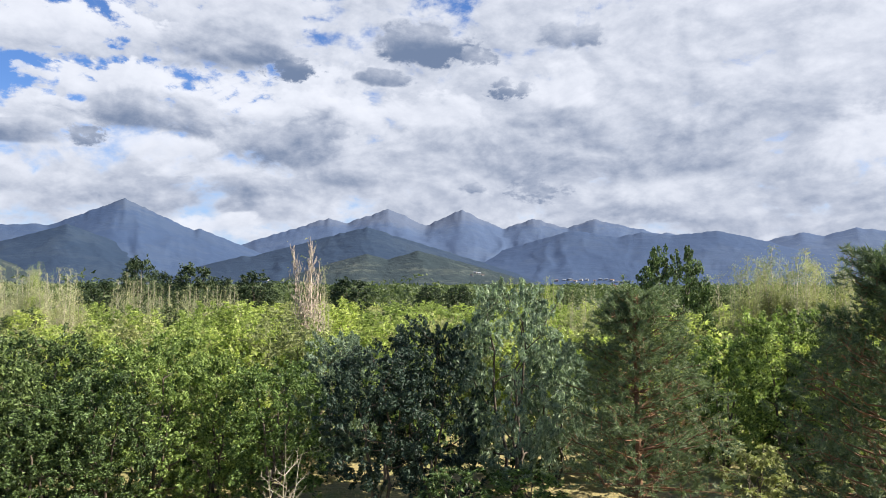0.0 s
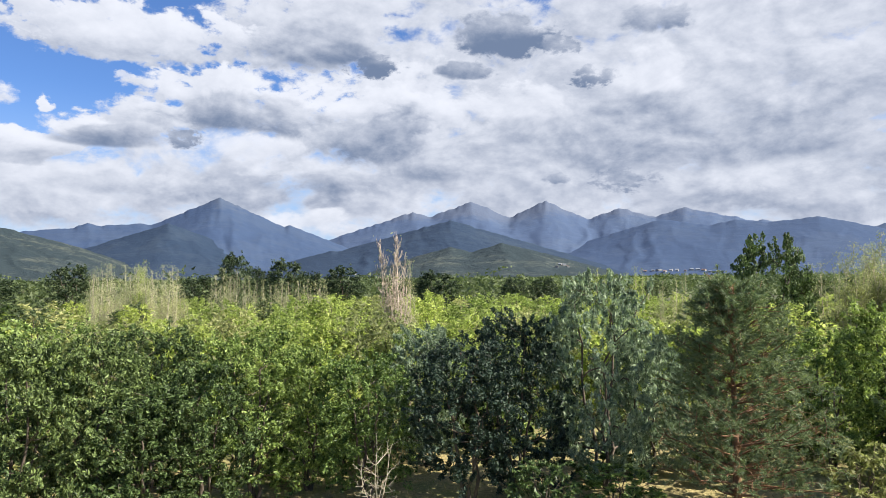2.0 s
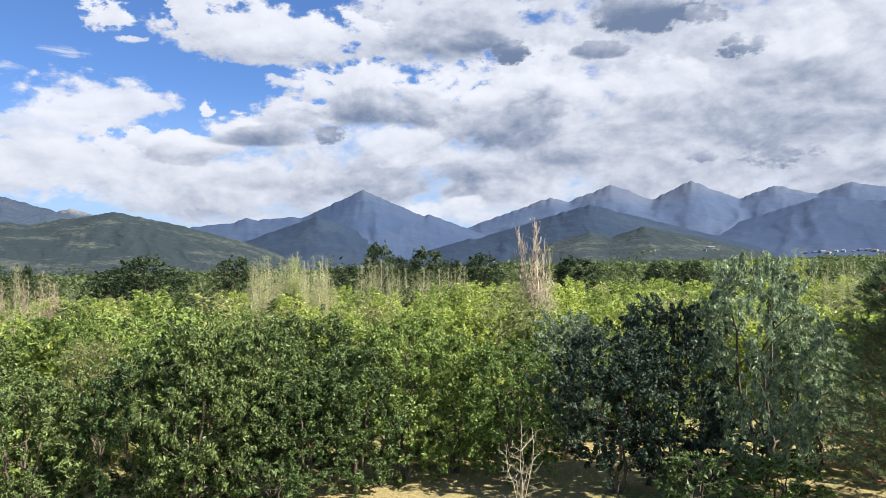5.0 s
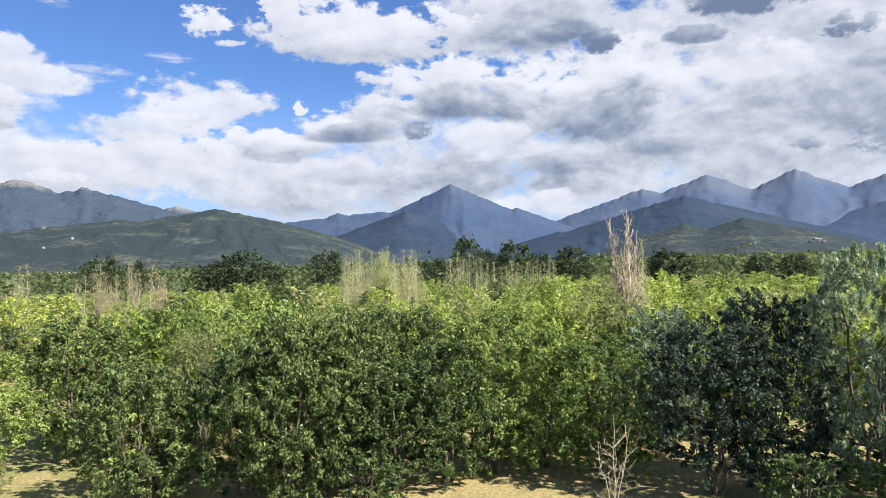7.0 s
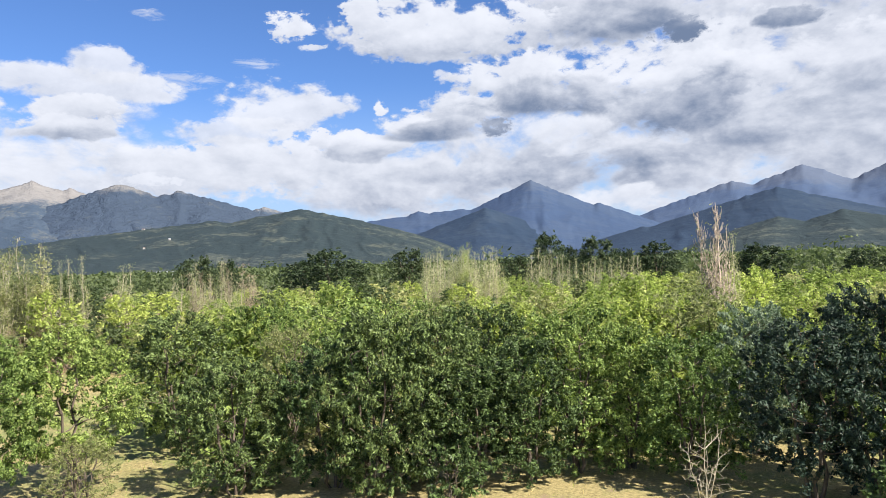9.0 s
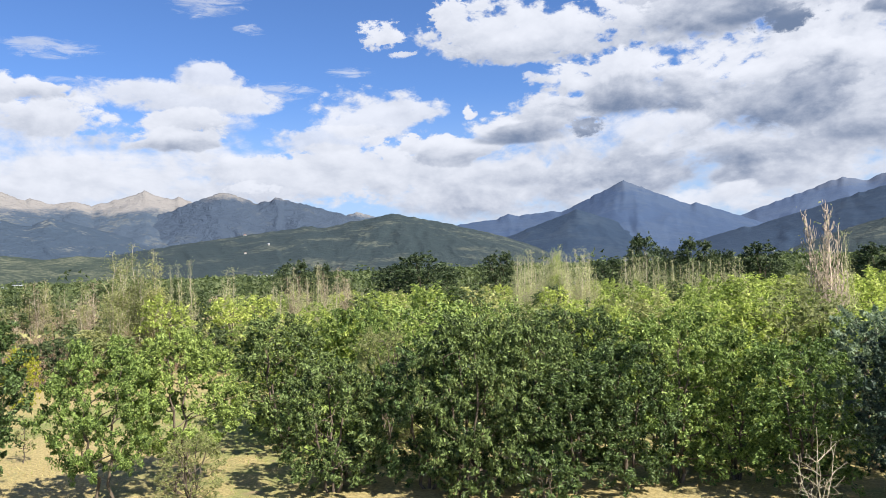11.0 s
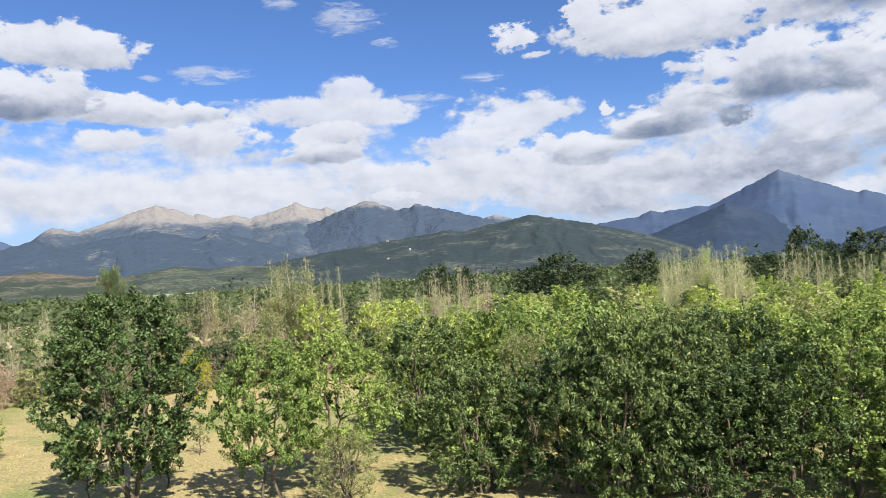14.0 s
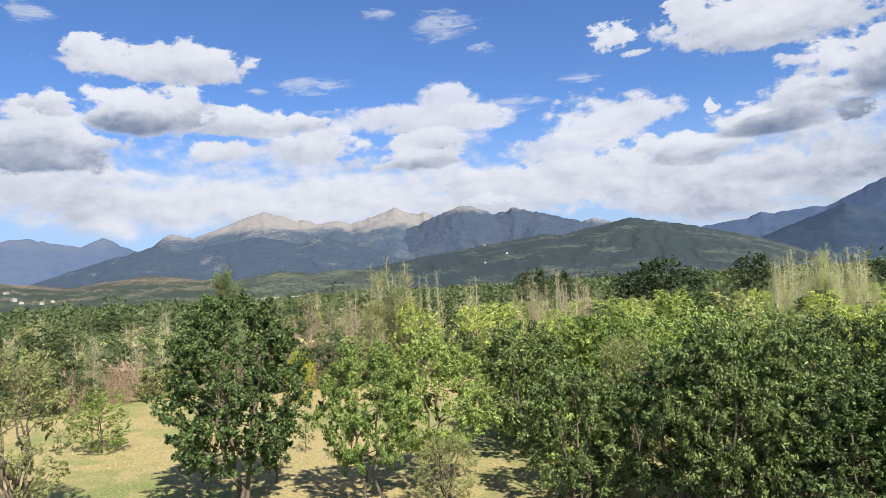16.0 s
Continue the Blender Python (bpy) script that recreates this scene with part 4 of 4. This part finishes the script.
row(open_tree, BASE, -18.0, 34.0, 8.2, 4.3, "round-topped green tree on a tall trunk", LEAF_DARK)
row(lit_tree, BASE, -25.7, 25.7, 5.75, 4.0)
row(lit_tree, BASE, -21.6, 27.0, 4.7, 3.4)
row(pine_tree, PINE, -32.3, 18.5, 7.2, 5.0, "", None, 200)
row(dark_tree_b, BASE, -29.0, 25.5, 5.2, 3.6)
row(white_twigs, (3.0, 1.5), 12.3, 18.0, 2.65, 1.7)
# low growth between the stems
for k in range(40):
    az, dist = -37 + (k + rng.uniform(0, 1)) * 88 / 40, rng.uniform(22, 29)
    row(shrub, (2.0, 2.2), az, dist, rng.uniform(1.0, 2.4), rng.uniform(1.8, 3.0), "", (LEAF_DARK, LEAF_MID, LEAF_DARK, LEAF_OLIVE)[int(rng.integers(4))], None, "undergrowth shrubs")
for k in range(5):
    az, dist = -37 + (k + rng.uniform(0, 1)) * 86 / 5, rng.uniform(18.9, 20.8)
    row(shrub, (2.0, 2.2), az, dist, rng.uniform(0.9, 1.8), rng.uniform(1.8, 2.8), "", (LEAF_DARK, LEAF_MID, LEAF_DARK, LEAF_DARK)[int(rng.integers(4))], None, "undergrowth shrubs")
for k in range(34):
    row(shrub, (2.0, 2.2), rng.uniform(54, 95), rng.uniform(50, 64), rng.uniform(1.6, 3.2), rng.uniform(3, 5), "olive-green shrub beyond the meadow", (LEAF_OLIVE, LEAF_FAR)[k % 2], None, "shrubs beyond the meadow")
# saplings on the meadow
for az, dist, high in ((77.9, 26.5, 1.5), (77.4, 30, 1.4), (72.6, 26, 1.7), (66.8, 29, 1.5), (70.3, 30.5, 1.3), (76.3, 39, 2.0), (57.9, 29, 1.6), (56.4, 33, 1.8)):
    row(small_tree, (1.6, 0.9), az, dist, high, high * 0.6, group="meadow saplings")

# the plantation behind the front row
for k in range(88):
    az, dist = -37 + (k + rng.uniform(0, 1)) * 92 / 88, rng.uniform(27, 50)
    high = top_at(rng.uniform(-4.3, -2.6), dist)
    mat = LEAF_LIME if rng.random() < 0.62 else (LEAF_OLIVE if rng.random() < 0.6 else LEAF_MID)
    row(mid_tree if k % 2 else mid_tree_b, BASE, az, dist, high, rng.uniform(3.6, 5.0), "", mat, None, "plantation trees")
for k in range(104):
    az, dist = -37 + (k + rng.uniform(0, 1)) * 98 / 104, rng.uniform(52, 130)
    mat = LEAF_LIME if rng.random() < 0.75 else (LEAF_OLIVE if rng.random() < 0.6 else LEAF_FAR)
    row(back_tree, BASE, az, dist, top_at(rng.uniform(-2.1, -1.2), dist), rng.uniform(4.2, 6.2), "", mat, None, "plantation trees")
for k in range(44):
    az, dist = rng.uniform(58, 104), rng.uniform(62, 150)
    row(back_tree, BASE, az, dist, top_at(rng.uniform(-2.0, -0.5), dist), rng.uniform(4, 7), "green tree beyond the meadow", LEAF_FAR if rng.random() < 0.6 else LEAF_OLIVE, None, "trees beyond the meadow")
# dark trees on the skyline
for az, el, dist, wide in ((34.9, 1.1, 130, 8), (41.3, 1.3, 120, 10), (43.2, 0.5, 130, 9), (39.3, 0.3, 140, 6), (19.5, 1.5, 130, 8), (23.4, 2.0, 110, 6), (15.0, 1.0, 130, 8), (17.5, 0.5, 135, 5), (21.8, 0.9, 140, 5), (26.0, 0.3, 130, 9), (7.5, 0.5, 120, 8), (1.0, -0.1, 140, 6), (-1.2, -0.1, 140, 6), (51.5, 1.0, 110, 7), (49.3, 0.7, 115, 5)):
    row(far_tree, BASE, az, dist, top_at(el, dist), wide * 1.05, "dark broad-crowned tree on the skyline", LEAF_GLOOM, None, "skyline trees")
for k in range(30):
    az, dist = rng.uniform(-37, 104), rng.uniform(140, 220)
    row(far_tree, BASE, az, dist, top_at(rng.uniform(-0.7, 0.1), dist), rng.uniform(6, 10), group="far trees")

# poplars
row(tall_poplar, BARE, 10.7, 46, top_at(3.9, 46), 3.0, "tall pale dry poplar standing alone")
row(bare_poplar, BARE, 9.6, 48, top_at(1.5, 48), 1.6)
def stand(kind, az_from, az_to, count, near, far, el_low, el_high, wide, group, mat=None):
    for k in range(count):
        dist = rng.uniform(near, far)
        row(kind, BARE, az_from + (az_to - az_from) * (k + rng.uniform(0, 1)) / count, dist, top_at(rng.uniform(el_low, el_high), dist), wide * rng.uniform(0.8, 1.2), "", mat, None, group)


stand(bare_poplar, 27.3, 33.6, 24, 66, 80, -0.3, 1.3, 2.2, "pale poplar stand")
stand(green_poplar, 29.6, 30.6, 2, 66, 80, 1.2, 1.9, 2.2, "pale poplar stand")
stand(bare_poplar, 22.3, 25.2, 8, 66, 80, 0.2, 1.0, 1.8, "pale poplar stand")
stand(bare_poplar, 16.3, 22.4, 14, 66, 80, -0.9, 0.1, 1.6, "pale poplar stand")
stand(green_poplar, -9.6, -4.8, 6, 60, 75, 0.0, 1.0, 1.6, "poplars behind the ash")
stand(bare_poplar, -14.0, -9.0, 5, 60, 75, -0.6, 0.3, 1.4, "poplars behind the ash")
stand(green_poplar, -30.5, -22.9, 12, 52, 66, 1.4, 3.2, 2.8, "poplars beside the pine", LEAF_OLIVE)
stand(bare_poplar, -30.5, -20.5, 12, 52, 66, 0.2, 2.4, 2.0, "poplars beside the pine")
stand(green_poplar, -33.8, -31.2, 3, 52, 60, 2.0, 3.0, 2.0, "poplars beside the pine")
stand(green_poplar, 61.6, 65.0, 5, 55, 66, 1.3, 3.2, 3.0, "tall poplars beyond the meadow", LEAF_OLIVE)
stand(bare_poplar, 58.8, 61.4, 3, 55, 66, 1.0, 1.8, 1.5, "tall poplars beyond the meadow")
stand(bare_poplar, 55.8, 57.2, 2, 60, 70, 0.4, 0.9, 2.0, "tall poplars beyond the meadow")
stand(bare_poplar, 47.0, 53.5, 8, 60, 80, -0.6, 1.3, 2.0, "poplars amid the plantation")
stand(bare_poplar, 46.5, 53.0, 6, 58, 78, -0.8, 0.9, 2.2, "poplars amid the plantation", LEAF_DRY)
stand(bare_poplar, 64.8, 75.0, 9, 62, 85, -1.9, 0.6, 2.9, "bare poplars beyond the meadow", LEAF_DRY)
stand(green_poplar, 65.5, 74.0, 6, 66, 85, -1.2, 0.6, 2.4, "bare poplars beyond the meadow", LEAF_OLIVE)
stand(bare_poplar, 77.0, 91.0, 12, 55, 85, -2.2, -0.2, 2.2, "bare poplars beyond the meadow")
for k in range(46):
    az = rng.uniform(60, 93)
    row(dry_bush, (3.0, 2.6), az, rng.uniform(49, 63), rng.uniform(2.0, 3.9), rng.uniform(2.6, 4.4), group="dry bushes beyond the meadow")
for proto in PROTOS:
    for o in (*proto.children, proto):
        bpy.data.objects.remove(o)


# ---- houses on the far slopes ----
def paint(name, colour, rough=0.8):
    mat, n, shader = material(name)
    place = n.put("ShaderNodeTexCoord").outputs["Object"]
    n.feed(shader.inputs["Base Color"], n.mix(n.noise(place, 0.8, 4.0), colour, tuple(c * 0.8 for c in colour)))
    shader.inputs["Roughness"].default_value = rough
    return mat


WALL = paint("white_wall", (0.30, 0.30, 0.29))
ROOF_RED = paint("brown_roof", (0.22, 0.13, 0.10))
ROOF_PALE = paint("pale_metal_roof", (0.27, 0.29, 0.32), 0.6)


def prism(outline, depth):
    """A bmesh with an outline in x and z, drawn out along y."""
    bm = bmesh.new()
    front = [bm.verts.new((x, -depth / 2, z)) for x, z in outline]
    rear = [bm.verts.new((x, depth / 2, z)) for x, z in outline]
    bm.faces.new(front)
    bm.faces.new(rear[::-1])
    for i in range(len(outline)):
        j = (i + 1) % len(outline)
        bm.faces.new((front[j], front[i], rear[i], rear[j]))
    return bm


def solid(name, bm, mat):
    me = bpy.data.meshes.new(name)
    bm.to_mesh(me)
    bm.free()
    me.materials.append(mat)
    return me


def house(place, wide, deep, high, turn, roof_mat, label):
    root = new("house")
    root.matrix_basis = Matrix.Translation(place) @ pose(0, 0, 0, 0, 0, turn)
    w, top = wide / 2, high * 0.68
    part("wall", solid("wall", prism([(-w, -3), (w, -3), (w, top), (0, high * 0.97), (-w, top)], deep), WALL), root)
    part("roof", solid("roof", prism([(-w * 1.12, top - high * 0.03), (0, high), (w * 1.12, top - high * 0.03), (w * 1.12, top + high * 0.04), (0, high * 1.08), (-w * 1.12, top + high * 0.04)], deep * 1.08), roof_mat), root)
    tagged(root, label, "house", "far houses")


def on_slope(label, az, el):
    """The first place on a mountain at that azimuth that stands at that elevation."""
    grid_az, v = SLOPES[label]
    column = v[:, int(np.argmin(np.abs(grid_az - az)))]
    rise = np.degrees(np.arctan2(column[:, 2] - EYE, np.hypot(column[:, 0], column[:, 1])))
    return Vector(column[int(np.argmax(rise >= el))])


hr = np.random.default_rng(5)
LOW_GREEN, HILL, RIDGE, RED, DARK_HILL = "low green foothill with scattered houses", "rounded green hill with scrub and paths", "long wooded ridge, blue with haze, below the high range", "low hill of reddish earth and scrub", "dark wooded foothill before the high range"
for label, az, el in ((LOW_GREEN, -2.9, 0.9), (LOW_GREEN, -3.3, 0.8), (LOW_GREEN, -2.4, 0.75), (LOW_GREEN, -2.6, 0.95), (LOW_GREEN, -6.4, 0.5), (LOW_GREEN, -6.9, 0.45), (HILL, 53.4, 2.45), (HILL, 55.2, 1.8), (HILL, 55.1, 3.2), (DARK_HILL, 14.5, 0.4), (DARK_HILL, 14.1, 0.35), (RED, 89.8, 0.6), (RED, 90.7, 1.3), (RED, 88.6, 0.5), (RED, 87.9, 0.55), (RED, 90.2, 0.8)):
    house(on_slope(label, az, el), hr.uniform(5, 8), hr.uniform(6, 10), hr.uniform(4, 6), hr.uniform(0, 360), ROOF_PALE if hr.random() < 0.5 else ROOF_RED, "small white house on the far hillside")
for k in range(12):
    house(on_slope(RIDGE, -9.3 - 0.48 * k, hr.uniform(0.2, 0.4)), hr.uniform(8, 18), hr.uniform(8, 14), hr.uniform(4, 7), hr.uniform(60, 120) - 9, ROOF_PALE if k % 3 else ROOF_RED, "white building in the far town")
for az, dist in ((72.0, 560), (71.2, 575), (73.0, 590), (53.3, 480)):
    house(spot(az, dist), 12, 16, 6.6, az + 90, ROOF_PALE, "white house with a pale roof among far trees")

# ---- boulder on the meadow ----
def boulder(az, dist, size):
    bm = bmesh.new()
    bmesh.ops.create_icosphere(bm, subdivisions=3, radius=1.0)
    for v in bm.verts:
        k = 1 + 0.28 * noise.noise(v.co * 1.4 + Vector((4, 1, 7))) + 0.06 * noise.noise(v.co * 5)
        v.co = Vector((v.co.x * k * size, v.co.y * k * size * 0.7, v.co.z * k * size * 0.45))
    for f in bm.faces:
        f.smooth = True
    ob = new("boulder", solid("boulder", bm, bark_material("pale_stone", (0.36, 0.33, 0.28), (0.62, 0.58, 0.50), 5.0)))
    ob.matrix_basis = Matrix.Translation(spot(az, dist, size * 0.18))
    tagged(ob, "pale rounded boulder lying in the dry grass", "stone")


boulder(63.3, 21.6, 0.42)

# ---- grass ----
def meadow_grass():
    rng = np.random.default_rng(900)
    k = 30000
    az, dist = np.radians(rng.uniform(-34, 97, k)), rng.uniform(16.0 ** 0.5, 60.0 ** 0.5, k) ** 2
    c = np.stack([-np.sin(az) * dist, np.cos(az) * dist, 0 * az - 0.08], 1) + rng.normal(0, 0.1, (k, 3)) * [1, 1, 0]
    lean = rng.normal(0, 0.5, (k, 3))
    lean[:, 2] = 1
    tip = c + lean * rng.uniform(0.10, 0.20, (k, 1))
    side = unit(np.cross(lean, rng.normal(0, 1, (k, 3)))) * rng.uniform(0.008, 0.02, (k, 1))
    v = np.stack([c - side, c + side, tip], 1).reshape(-1, 3)
    green = np.array([noise.noise((p[0] * 0.11, p[1] * 0.11, 3.0)) for p in c]) + rng.normal(0, 0.25, k) > 0.12
    tagged(new("grass", mesh_of("grass", v, np.arange(3 * k).reshape(-1, 3), [STRAW, GRASS], green.astype(int))), "dry straw grass with greener tufts", "grass", kind="stuff")


meadow_grass()
